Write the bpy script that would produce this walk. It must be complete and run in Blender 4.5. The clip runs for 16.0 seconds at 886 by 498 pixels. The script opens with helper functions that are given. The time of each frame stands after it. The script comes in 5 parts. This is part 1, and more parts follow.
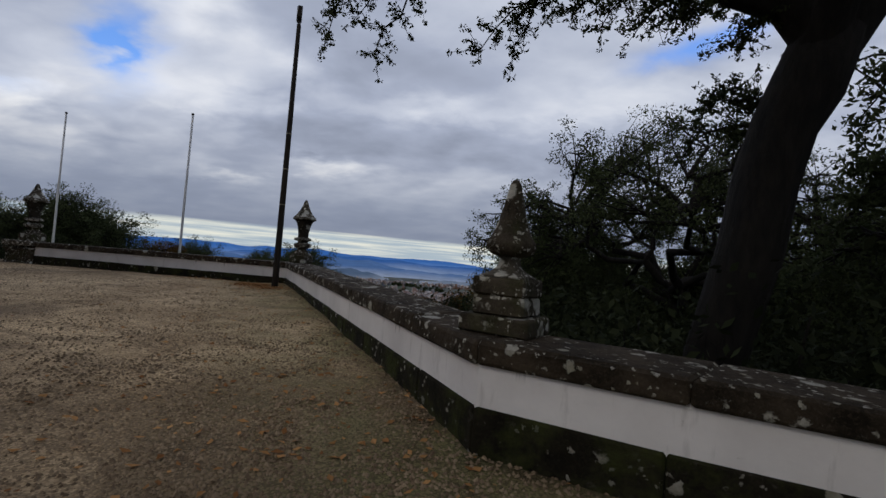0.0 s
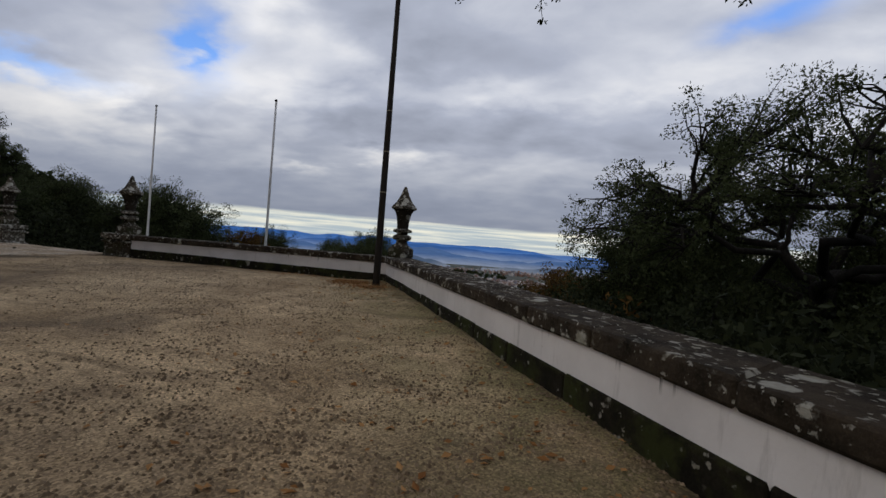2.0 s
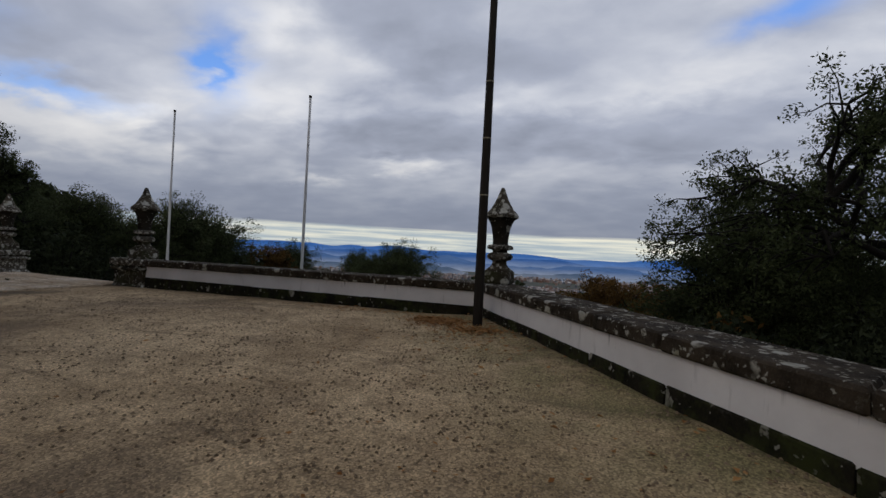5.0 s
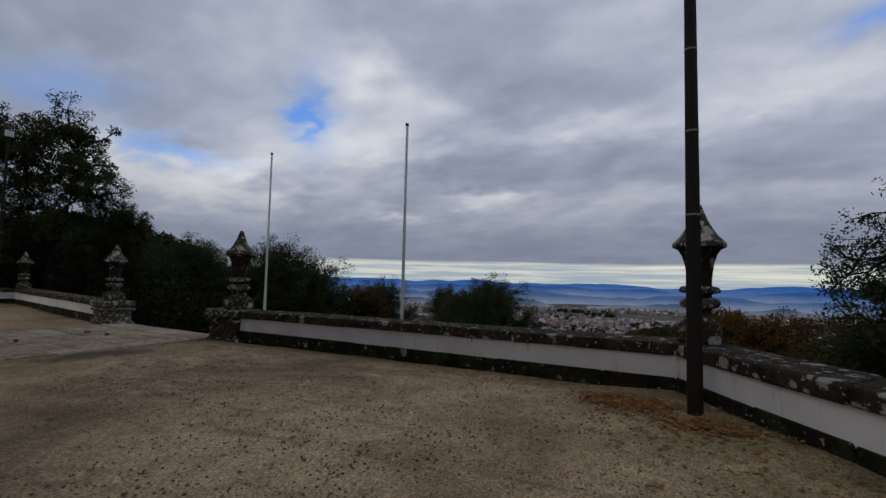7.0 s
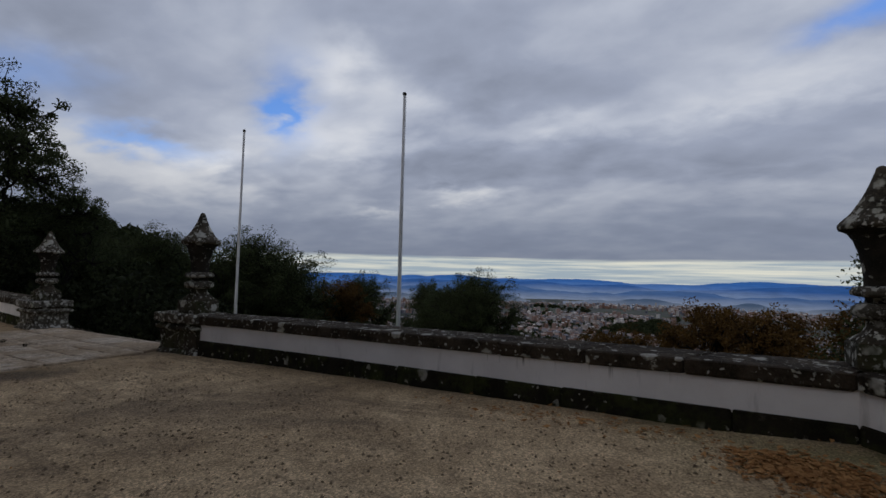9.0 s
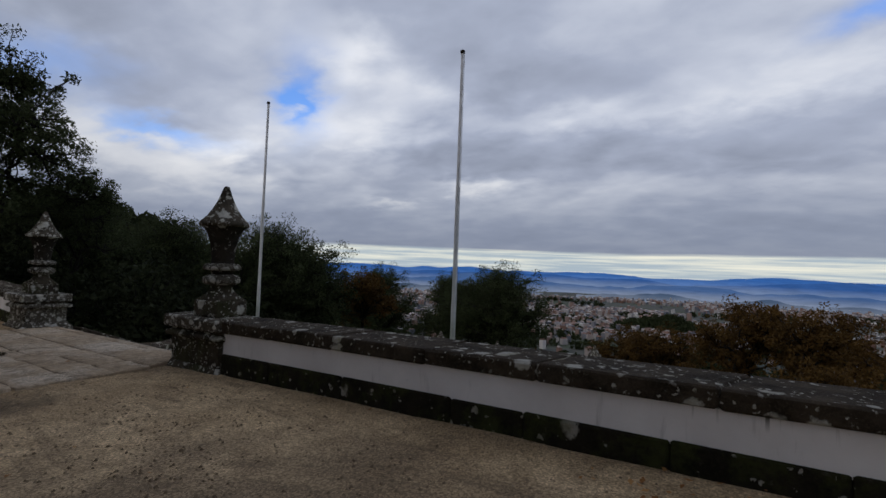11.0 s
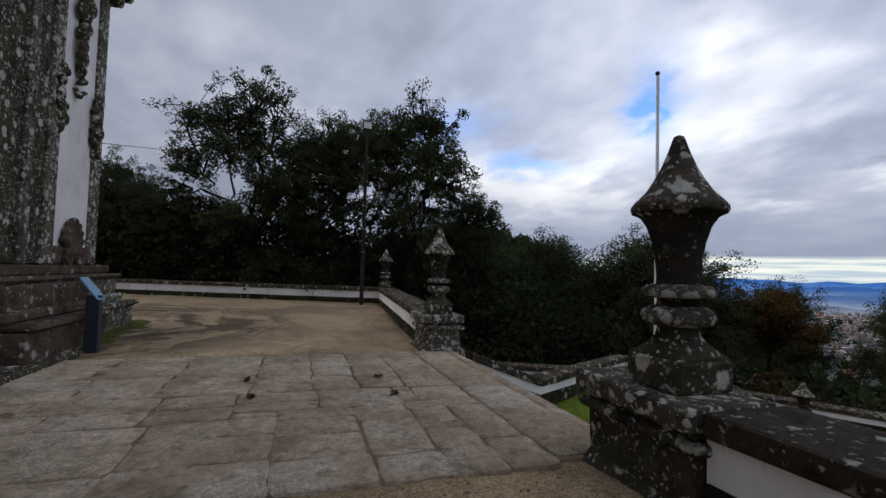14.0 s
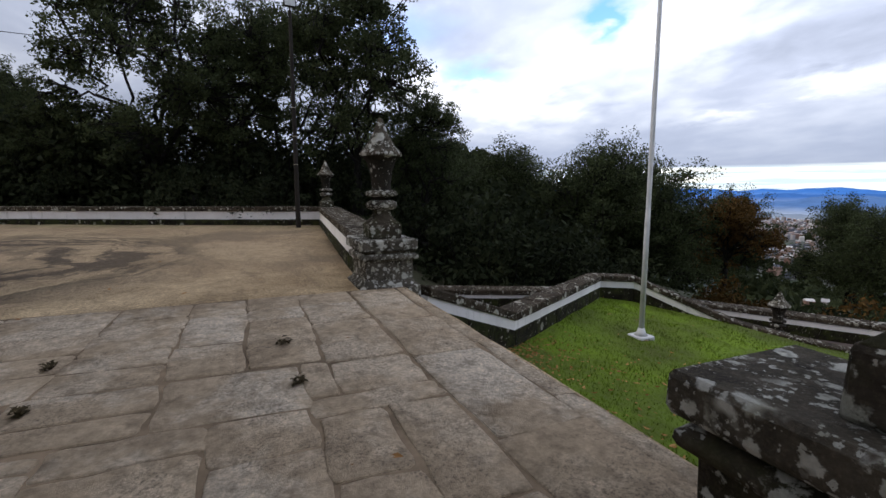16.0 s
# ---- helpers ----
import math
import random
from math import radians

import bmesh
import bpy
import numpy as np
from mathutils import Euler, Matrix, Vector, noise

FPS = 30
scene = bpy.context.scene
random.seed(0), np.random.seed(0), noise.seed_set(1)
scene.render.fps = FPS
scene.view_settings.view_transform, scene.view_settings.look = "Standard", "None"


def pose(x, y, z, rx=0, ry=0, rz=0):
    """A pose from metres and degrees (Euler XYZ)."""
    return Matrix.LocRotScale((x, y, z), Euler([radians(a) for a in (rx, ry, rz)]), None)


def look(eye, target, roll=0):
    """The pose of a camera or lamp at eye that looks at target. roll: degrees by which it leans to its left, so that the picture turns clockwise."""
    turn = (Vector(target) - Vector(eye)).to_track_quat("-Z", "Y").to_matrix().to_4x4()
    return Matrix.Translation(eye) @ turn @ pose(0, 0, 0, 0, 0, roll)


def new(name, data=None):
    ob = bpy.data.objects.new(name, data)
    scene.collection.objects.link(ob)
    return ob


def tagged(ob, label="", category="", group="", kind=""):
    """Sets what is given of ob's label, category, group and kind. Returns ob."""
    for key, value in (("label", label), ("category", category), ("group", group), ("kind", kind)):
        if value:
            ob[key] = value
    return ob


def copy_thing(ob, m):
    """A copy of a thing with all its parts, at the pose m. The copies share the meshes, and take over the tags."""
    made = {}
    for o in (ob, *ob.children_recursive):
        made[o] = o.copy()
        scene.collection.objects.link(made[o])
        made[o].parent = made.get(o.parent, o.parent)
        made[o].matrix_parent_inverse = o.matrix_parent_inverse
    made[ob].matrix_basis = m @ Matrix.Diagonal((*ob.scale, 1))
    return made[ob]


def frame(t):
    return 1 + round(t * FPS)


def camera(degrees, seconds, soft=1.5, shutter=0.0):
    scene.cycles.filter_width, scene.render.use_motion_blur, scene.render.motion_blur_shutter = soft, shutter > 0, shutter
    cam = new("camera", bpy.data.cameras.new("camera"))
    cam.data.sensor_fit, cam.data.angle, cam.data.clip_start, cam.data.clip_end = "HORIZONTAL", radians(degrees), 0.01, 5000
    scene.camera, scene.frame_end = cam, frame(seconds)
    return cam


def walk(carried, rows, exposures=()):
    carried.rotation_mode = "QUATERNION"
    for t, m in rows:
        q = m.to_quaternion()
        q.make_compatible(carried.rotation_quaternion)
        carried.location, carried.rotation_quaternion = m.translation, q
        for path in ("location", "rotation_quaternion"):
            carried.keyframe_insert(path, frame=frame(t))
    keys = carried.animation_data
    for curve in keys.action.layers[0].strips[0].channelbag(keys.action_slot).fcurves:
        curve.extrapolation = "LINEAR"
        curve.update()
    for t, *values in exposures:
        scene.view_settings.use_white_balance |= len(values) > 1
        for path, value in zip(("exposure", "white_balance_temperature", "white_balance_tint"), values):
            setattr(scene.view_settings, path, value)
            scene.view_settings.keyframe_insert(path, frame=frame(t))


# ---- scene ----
cam = camera(87.2, 16.0)
METRES, EYE, TILT, LEAN, TURN = 20.3, 1.5, 0.0, 0.0, 12.5
ROWS = [
    (0.0, 0.0, 0.0, 0.0, -0.12, 1.38, -4.82),
    (0.5, -0.0143, 0.0201, 0.0004, 2.89, 0.45, -5.14),
    (1.0, -0.0336, 0.0392, 0.0024, 4.94, -0.02, -4.94),
    (1.5, -0.054, 0.0629, 0.0024, 6.25, -0.57, -5.02),
    (2.0, -0.0741, 0.0863, 0.0031, 7.44, -0.86, -4.6),
    (2.5, -0.092, 0.1119, 0.0041, 8.1, -0.7, -4.11),
    (3.0, -0.1118, 0.1345, 0.0058, 8.35, -0.51, -3.74),
    (5.5, -0.206, 0.2568, 0.0101, 10.53, 0.42, -2.35),
    (6.0, -0.2248, 0.2829, 0.0122, 13.26, 1.96, -1.55),
    (6.5, -0.2459, 0.3077, 0.0154, 18.35, 3.27, -0.88),
    (7.0, -0.2661, 0.332, 0.0167, 19.56, 3.72, -1.27),
    (7.5, -0.2831, 0.355, 0.0171, 19.26, 3.82, -1.33),
    (8.0, -0.2999, 0.3807, 0.0171, 18.23, 3.69, -1.41),
    (8.5, -0.3194, 0.4039, 0.0163, 16.85, 3.33, -1.41),
    (11.0, -0.4326, 0.5152, 0.0175, 18.37, 2.1, -2.14),
    (11.5, -0.4606, 0.5332, 0.0165, 25.66, 1.56, -3.07),
    (12.0, -0.4861, 0.5524, 0.016, 34.49, 1.08, -2.87),
    (12.5, -0.5108, 0.5727, 0.0155, 44.49, 2.5, -1.65),
    (13.0, -0.5386, 0.5899, 0.0162, 53.31, 3.75, -1.13),
    (13.5, -0.5635, 0.6101, 0.0174, 59.36, 3.61, -1.47),
    (14.0, -0.5899, 0.628, 0.0162, 60.41, 2.59, -1.59),
    (14.5, -0.6163, 0.6467, 0.0136, 60.18, 0.17, -1.4),
    (15.0, -0.6435, 0.6642, 0.0114, 58.67, -2.64, -1.03),
    (15.5, -0.6717, 0.6827, 0.0095, 57.57, -5.36, -0.53),
    (16.0, -0.6983, 0.7001, 0.0087, 55.0, -7.45, 0.02),
]
walk(cam, [(t, pose(0, 0, EYE, TILT, LEAN, TURN) @ pose(METRES * x, METRES * y, METRES * z, 90 + pitch, roll, yaw)) for t, x, y, z, yaw, pitch, roll in ROWS],
     exposures=[(0.0, 0.13, 6600, 10), (1.5, 0.2, 6900, 10), (3.0, 0.25, 6950, 10), (5.5, 0.05, 6800, 10), (8.5, -0.15, 6550, 10), (11.0, 0.13, 6600, 10), (13.0, 0.35, 6750, 10), (14.5, 0.72, 6650, 10), (16.0, 1.15, 6700, 10)])

# ---- light and sky ----
SUN_AZ, SUN_EL = radians(205), radians(38)
world = bpy.data.worlds.new("overcast_sky")
scene.world = world
world.use_nodes = True


class Nodes:
    """Short hand for building a node tree."""

    def __init__(self, tree):
        self.tree = tree
        tree.nodes.clear()

    def add(self, kind, ins=None, operation="", data_type="", blend_type=""):
        node = self.tree.nodes.new(kind)
        if operation:
            node.operation = operation
        if data_type:
            node.data_type, node.blend_type = data_type, blend_type
        for key, value in (ins or {}).items():
            self.put(node.inputs[key], value)
        return node

    def put(self, socket, value):
        if isinstance(value, bpy.types.NodeSocket):
            self.tree.links.new(value, socket)
        else:
            socket.default_value = value

    def math(self, op, a, b=0.0, c=0.0):
        return self.add("ShaderNodeMath", {0: a, 1: b, 2: c}, operation=op).outputs[0]

    def ramp(self, fac, stops, mode="LINEAR"):
        node = self.add("ShaderNodeValToRGB", {0: fac})
        node.color_ramp.interpolation = mode
        els = node.color_ramp.elements
        while len(els) < len(stops):
            els.new(0.5)
        for el, (pos, col) in zip(els, stops):
            el.position = pos
            el.color = (*col, 1) if isinstance(col, tuple) else (col, col, col, 1)
        return node.outputs[0]

    def mix(self, fac, a, b, blend="MIX"):
        node = self.add("ShaderNodeMix", data_type="RGBA", blend_type=blend)
        self.put(node.inputs[0], fac)
        for sock, v in ((node.inputs[6], a), (node.inputs[7], b)):
            self.put(sock, (*v, 1) if isinstance(v, tuple) and len(v) == 3 else v)
        return node.outputs[2]

    def noise(self, vec, scale, detail=4.0, rough=0.55, dist=0.0):
        node = self.add("ShaderNodeTexNoise", {"Scale": scale, "Detail": detail, "Roughness": rough, "Distortion": dist})
        if vec is not None:
            self.put(node.inputs["Vector"], vec)
        return node.outputs[0]


def build_world():
    n = Nodes(world.node_tree)
    sky = n.add("ShaderNodeTexSky")
    sky.sky_type, sky.sun_disc, sky.sun_elevation, sky.sun_rotation, sky.dust_density = "NISHITA", False, SUN_EL, SUN_AZ, 0.6
    direction = n.add("ShaderNodeTexCoord").outputs["Generated"]
    xyz = n.add("ShaderNodeSeparateXYZ", {0: direction})
    x, y, z = xyz.outputs
    up = n.math("MAXIMUM", z, 0.0)
    lift = n.math("ADD", up, 0.24)
    flat = n.add("ShaderNodeCombineXYZ", {0: n.math("DIVIDE", x, lift), 1: n.math("DIVIDE", y, lift), 2: 0.0}).outputs[0]
    turned = n.add("ShaderNodeMapping", {0: flat, "Rotation": (0, 0, radians(-28)), "Scale": (1.0, 1.25, 1.0), "Location": (1.7, 0.4, 0.0)}).outputs[0]
    big = n.noise(turned, 1.3, 3.0, 0.5, 0.2)
    small = n.noise(turned, 4.2, 6.0, 0.5, 0.2)
    fine = n.noise(turned, 9.0, 5.0, 0.55, 0.3)
    # cloud banks by compass bearing and height, in degrees, their edges broken up
    az = n.math("MULTIPLY", n.math("ARCTAN2", n.math("MULTIPLY", x, -1.0), y), 57.296)
    el = n.math("MULTIPLY", n.math("ARCSINE", z), 57.296)
    az = n.math("ADD", az, n.math("MULTIPLY", n.math("SUBTRACT", small, 0.5), 12.0))
    el = n.math("ADD", el, n.math("ADD", n.math("MULTIPLY", n.math("SUBTRACT", small, 0.5), -4.0), n.math("MULTIPLY", n.math("SUBTRACT", fine, 0.5), 2.2)))

    def bank(rows):
        total = 0.0
        for a, e, wide, high, slope, amount in rows:
            da, de = n.math("SUBTRACT", az, a), n.math("SUBTRACT", el, e)
            de = n.math("SUBTRACT", de, n.math("MULTIPLY", da, slope))
            u, v = n.math("DIVIDE", da, wide), n.math("DIVIDE", de, high)
            r = n.math("ADD", n.math("MULTIPLY", u, u), n.math("MULTIPLY", v, v))
            total = n.math("ADD", total, n.math("MULTIPLY", n.math("EXPONENT", n.math("MULTIPLY", r, -1.0)), amount))
        return total

    banks = bank([(59, 9.5, 7.0, 3.4, 0.0, 0.17), (68, 11, 6.0, 2.5, 0.0, 0.10), (40, 15.5, 8.0, 2.6, -0.08, 0.13), (44, 24, 5.0, 3.5, 0.0, 0.12), (36, 20.5, 4.0, 2.0, 0.0, 0.06),
                  (18, 17.6, 14.0, 1.6, -0.06, 0.09), (-10, 19.8, 14.0, 2.6, -0.05, 0.12), (-22, 18, 8.0, 4.0, 0.0, 0.06), (27.8, 9.8, 4.5, 1.0, 0.0, 0.15), (38, 7.4, 4.0, 0.6, 0.0, 0.09), (-4, 10.0, 6.0, 1.2, 0.0, 0.05),
                  (20, 22.5, 8.0, 2.2, -0.05, -0.07), (4, 14.0, 14.0, 2.6, -0.04, -0.07), (66, 22, 9.0, 4.0, 0.0, -0.07), (32, 12.5, 8.0, 1.4, 0.0, -0.04)])
    plain = n.math("ADD", 0.468, n.math("ADD", n.math("MULTIPLY", n.math("SUBTRACT", big, 0.5), 0.36), n.math("ADD", n.math("MULTIPLY", n.math("SUBTRACT", small, 0.5), 0.15), n.math("MULTIPLY", n.math("SUBTRACT", fine, 0.5), 0.045))))
    body = n.math("ADD", plain, banks)
    shade = n.ramp(body, [(0.36, (2.5, 2.85, 3.75)), (0.45, (3.5, 3.95, 5.1)), (0.53, (5.1, 5.55, 6.6)), (0.66, (8.5, 8.7, 9.1))])
    # a deep grey bank lies over the horizon; the unseen southern sky is dimmed to darken the walls
    low = n.add("ShaderNodeMapRange", {0: z, 1: 0.03, 2: 0.26, 3: 0.62, 4: 1.0}).outputs[0]
    deep = n.add("ShaderNodeMapRange", {0: z, 1: 0.05, 2: 0.18, 3: 0.66, 4: 0.0}).outputs[0]
    shade = n.mix(deep, shade, (3.1, 3.7, 5.1))
    south = n.add("ShaderNodeMapRange", {0: y, 1: -0.5, 2: 0.5, 3: 0.55, 4: 1.0}).outputs[0]
    low = n.math("MULTIPLY", low, south)
    cloud = n.mix(1.0, shade, n.add("ShaderNodeCombineColor", {0: low, 1: low, 2: low}).outputs[0], "MULTIPLY")
    # gaps of blue sky
    gap = n.math("MINIMUM", 0.9, bank([(48.8, 18.0, 1.6, 2.6, 0.0, 0.75), (48.4, 20.0, 3.0, 4.5, 0.0, 0.40), (63, 13.0, 5.0, 1.1, 0.12, 0.55), (-15, 24.4, 5.0, 1.2, -0.15, 0.8), (72, 17.5, 5.0, 2.0, 0.0, 0.35)]))
    blue = n.mix(1.0, sky.outputs[0], (0.75, 1.30, 2.15), "MULTIPLY")
    over = n.mix(gap, cloud, blue)
    # clear strip between the cloud base and the far hills
    wave = n.add("ShaderNodeMapping", {0: direction, "Scale": (2.0, 2.0, 60.0)}).outputs[0]
    edge = n.math("ADD", z, n.math("MULTIPLY", n.math("SUBTRACT", n.noise(wave, 1.4, 5.0, 0.6), 0.5), 0.012))
    strip = n.add("ShaderNodeMapRange", {0: edge, 1: 0.040, 2: 0.034, 3: 0.0, 4: 1.0}).outputs[0]
    pale = n.ramp(n.noise(wave, 2.2, 4.0, 0.6), [(0.42, (3.6, 4.4, 5.1)), (0.56, (5.8, 6.2, 6.0)), (0.7, (7.6, 7.6, 6.7))])
    colour = n.mix(strip, over, pale)
    n.add("ShaderNodeOutputWorld", {0: n.add("ShaderNodeBackground", {0: colour, 1: 0.1}).outputs[0]})


build_world()
sun = new("sun", bpy.data.lights.new("sun", "SUN"))
sun.data.energy, sun.data.angle, sun.data.color = 0.5, radians(30), (1.0, 0.95, 0.88)
sun.matrix_world = look((math.sin(SUN_AZ) * 50, math.cos(SUN_AZ) * 50, 50 * math.tan(SUN_EL)), (0, 0, 0))


# ---- materials ----
def material(name, rough=0.9, spec=0.25):
    m = bpy.data.materials.new(name)
    m.use_nodes = True
    n = Nodes(m.node_tree)
    bsdf = n.add("ShaderNodeBsdfPrincipled", {"Roughness": rough, "Specular IOR Level": spec})
    n.add("ShaderNodeOutputMaterial", {0: bsdf.outputs[0]})
    place = n.add("ShaderNodeNewGeometry").outputs["Position"]
    return m, n, bsdf, place


def bump(n, bsdf, height, strength=0.4, distance=0.02):
    n.put(bsdf.inputs["Normal"], n.add("ShaderNodeBump", {"Strength": strength, "Distance": distance, "Height": height}).outputs[0])


def mat_stone(name, dark, mid, lichen, amount=0.5, size=7.0, moss=0.0):
    """Weathered granite with black algae and pale crusts of lichen in several sizes."""
    m, n, b, p = material(name, 0.95, 0.12)
    rnd = n.add("ShaderNodeObjectInfo").outputs["Random"]
    shift = n.add("ShaderNodeCombineXYZ", {0: n.math("MULTIPLY", rnd, 7.0), 1: rnd, 2: 0.0}).outputs[0]
    q = n.add("ShaderNodeVectorMath", {0: p, 1: shift}, operation="ADD").outputs[0]
    base = n.mix(n.ramp(n.noise(q, 3.2, 7.0, 0.68), [(0.34, 0.0), (0.66, 1.0)]), dark, mid)
    base = n.mix(n.ramp(n.noise(q, 55.0, 4.0, 0.7), [(0.50, 0.0), (0.75, 0.45)]), base, tuple(c * 1.8 for c in mid))
    drift = n.add("ShaderNodeTexNoise", {"Vector": q, "Scale": 20.0, "Detail": 5.0, "Roughness": 0.65}).outputs[1]
    warp = n.add("ShaderNodeVectorMath", {0: q, 1: n.add("ShaderNodeVectorMath", {0: drift, "Scale": 0.10}, operation="SCALE").outputs[0]}, operation="ADD").outputs[0]
    mask = 0.0
    for k, (scale, share, edge) in enumerate(((size * 0.8, 1.05 * amount, 0.37), (size * 1.7, 0.95 * amount, 0.37), (size * 4.5, 0.7 * amount, 0.38))):
        cells = n.add("ShaderNodeTexVoronoi", {"Vector": warp, "Scale": scale, "Randomness": 1.0})
        disc = n.ramp(cells.outputs["Distance"], [(edge - 0.05, 1.0), (edge + 0.03, 0.0)])
        keep = n.ramp(n.add("ShaderNodeSeparateColor", {0: cells.outputs["Color"]}).outputs[k], [(1 - share, 0.0), (1.005 - share, 1.0)])
        patch = n.ramp(n.noise(q, 1.6 + 1.3 * k, 4.0, 0.6), [(0.44, 0.0), (0.49, 1.0)])
        mask = n.math("MAXIMUM", mask, n.math("MULTIPLY", n.math("MULTIPLY", disc, keep), patch))
    film = n.ramp(n.noise(warp, 7.5, 7.0, 0.7), [(0.61, 0.0), (0.66, 0.55)])
    mask = n.math("MAXIMUM", mask, n.math("MULTIPLY", film, min(1.0, amount * 1.5)))
    mask = n.math("MULTIPLY", mask, n.ramp(n.noise(q, 48.0, 5.0, 0.75), [(0.26, 0.70), (0.46, 1.0)]))
    tone = n.mix(n.ramp(n.noise(q, 13.0, 5.0, 0.7), [(0.35, 0.0), (0.6, 1.0)]), tuple(c * 0.7 for c in lichen), lichen)
    tone = n.mix(n.ramp(n.noise(q, 4.3, 3.0), [(0.52, 0.0), (0.66, 0.5)]), tone, (0.24, 0.225, 0.14))
    col = n.mix(mask, base, tone)
    if moss:
        col = n.mix(n.math("MULTIPLY", n.ramp(n.noise(q, 2.6, 6.0, 0.7), [(0.46, 0.0), (0.62, 1.0)]), moss), col, (0.050, 0.060, 0.016))
    n.put(b.inputs["Base Color"], col)
    bump(n, b, n.math("ADD", n.math("MULTIPLY", n.noise(q, 17.0, 8.0, 0.75), 1.3), n.math("MULTIPLY", mask, 0.3)), 0.9, 0.025)
    return m


def mat_gravel():
    m, n, b, p = material("sandy_gravel", 0.95)
    sand = n.mix(n.ramp(n.noise(p, 0.42, 7.0, 0.66), [(0.38, 0.0), (0.60, 1.0)]), (0.350, 0.242, 0.132), (0.61, 0.445, 0.262))
    sand = n.mix(n.ramp(n.noise(p, 3.2, 6.0, 0.7), [(0.45, 0.0), (0.70, 0.6)]), sand, (0.205, 0.136, 0.074))
    # damp dark hollows
    xyz = n.add("ShaderNodeSeparateXYZ", {0: p})
    damp = n.ramp(n.noise(p, 0.33, 5.0, 0.62, 0.6), [(0.52, 0.0), (0.66, 0.70)])
    sand = n.mix(damp, sand, (0.150, 0.106, 0.066))
    tracks = n.add("ShaderNodeMapping", {0: p, "Rotation": (0, 0, radians(25)), "Scale": (0.55, 2.6, 1.0)}).outputs[0]
    sand = n.mix(n.ramp(n.noise(tracks, 0.8, 7.0, 0.68, 0.8), [(0.54, 0.0), (0.66, 0.55)]), sand, (0.165, 0.115, 0.068))
    west = n.add("ShaderNodeMapRange", {0: xyz.outputs[0], 1: -23.5, 2: -27.5, 3: 0.0, 4: 0.5}).outputs[0]
    sand = n.mix(west, sand, (0.195, 0.150, 0.106))
    # muddy tyre arcs round the church corner
    dx, dy = n.math("ADD", xyz.outputs[0], 28.8), n.math("SUBTRACT", xyz.outputs[1], 4.2)
    radius = n.math("SQRT", n.math("ADD", n.math("MULTIPLY", dx, dx), n.math("MULTIPLY", dy, dy)))
    radius = n.math("ADD", radius, n.math("MULTIPLY", n.math("SUBTRACT", n.noise(p, 0.7, 4.0, 0.6), 0.5), 1.6))
    swirl = n.add("ShaderNodeCombineXYZ", {0: n.math("MULTIPLY", radius, 1.5), 1: n.math("MULTIPLY", n.math("ARCTAN2", dy, dx), 1.6)}).outputs[0]
    rut = n.ramp(n.noise(swirl, 1.1, 7.0, 0.68, 0.4), [(0.45, 0.15), (0.54, 1.0)])
    belt = n.ramp(n.math("DIVIDE", radius, 10.0), [(0.16, 0.0), (0.27, 1.0), (0.46, 0.9), (0.64, 0.0)])
    sand = n.mix(n.math("MULTIPLY", n.math("MULTIPLY", belt, rut), 0.95), sand, (0.062, 0.046, 0.032))
    # a wet hollow before the paving
    across, along = n.math("ADD", xyz.outputs[0], 17.45), n.math("MULTIPLY", n.math("SUBTRACT", xyz.outputs[1], 9.7), 0.42)
    puddle = n.math("SQRT", n.math("ADD", n.math("MULTIPLY", across, across), n.math("MULTIPLY", along, along)))
    puddle = n.math("ADD", puddle, n.math("MULTIPLY", n.math("SUBTRACT", n.noise(p, 1.4, 6.0, 0.65), 0.5), 1.2))
    sand = n.mix(n.ramp(n.math("DIVIDE", puddle, 4.0), [(0.06, 0.85), (0.17, 0.0)]), sand, (0.105, 0.076, 0.046))
    # leaf mould under the old oak, painted darker to stand for its shade
    mould_shade = n.add("ShaderNodeVectorMath", {0: p, 1: (0.9, 1.9, 0.1)}, operation="DISTANCE").outputs["Value"]
    mould_shade = n.math("ADD", mould_shade, n.math("MULTIPLY", n.math("SUBTRACT", n.noise(p, 0.8, 7.0, 0.7), 0.5), 4.0))
    sand = n.mix(n.ramp(n.math("DIVIDE", mould_shade, 10.0), [(0.22, 0.92), (0.50, 0.0)]), sand, (0.066, 0.043, 0.025))
    # a film of moss near the long walls
    north = n.add("ShaderNodeMapRange", {0: n.math("ADD", n.math("MULTIPLY", xyz.outputs[0], 0.80), n.math("MULTIPLY", xyz.outputs[1], 0.61)), 1: -0.6, 2: 1.6, 3: 0.0, 4: 1.0}).outputs[0]
    film = n.math("MULTIPLY", n.ramp(n.noise(p, 1.1, 6.0, 0.66), [(0.36, 0.0), (0.58, 0.8)]), n.math("MAXIMUM", north, n.add("ShaderNodeMapRange", {0: n.math("ADD", n.math("MULTIPLY", xyz.outputs[0], -0.909), n.math("MULTIPLY", xyz.outputs[1], 0.416)), 1: 35.6, 2: 36.8}).outputs[0]))
    sand = n.mix(film, sand, (0.180, 0.165, 0.068))
    grit = n.add("ShaderNodeTexVoronoi", {"Vector": p, "Scale": 70.0})
    tone = n.add("ShaderNodeSeparateColor", {0: grit.outputs["Color"]}).outputs[1]
    sand = n.mix(0.75, sand, n.ramp(tone, [(0.0, 0.42), (0.55, 0.95), (1.0, 1.65)]), "MULTIPLY")
    sand = n.mix(n.ramp(n.noise(p, 26.0, 5.0, 0.75), [(0.58, 0.0), (0.68, 0.32)]), sand, (0.085, 0.060, 0.038))
    n.put(b.inputs["Base Color"], sand)
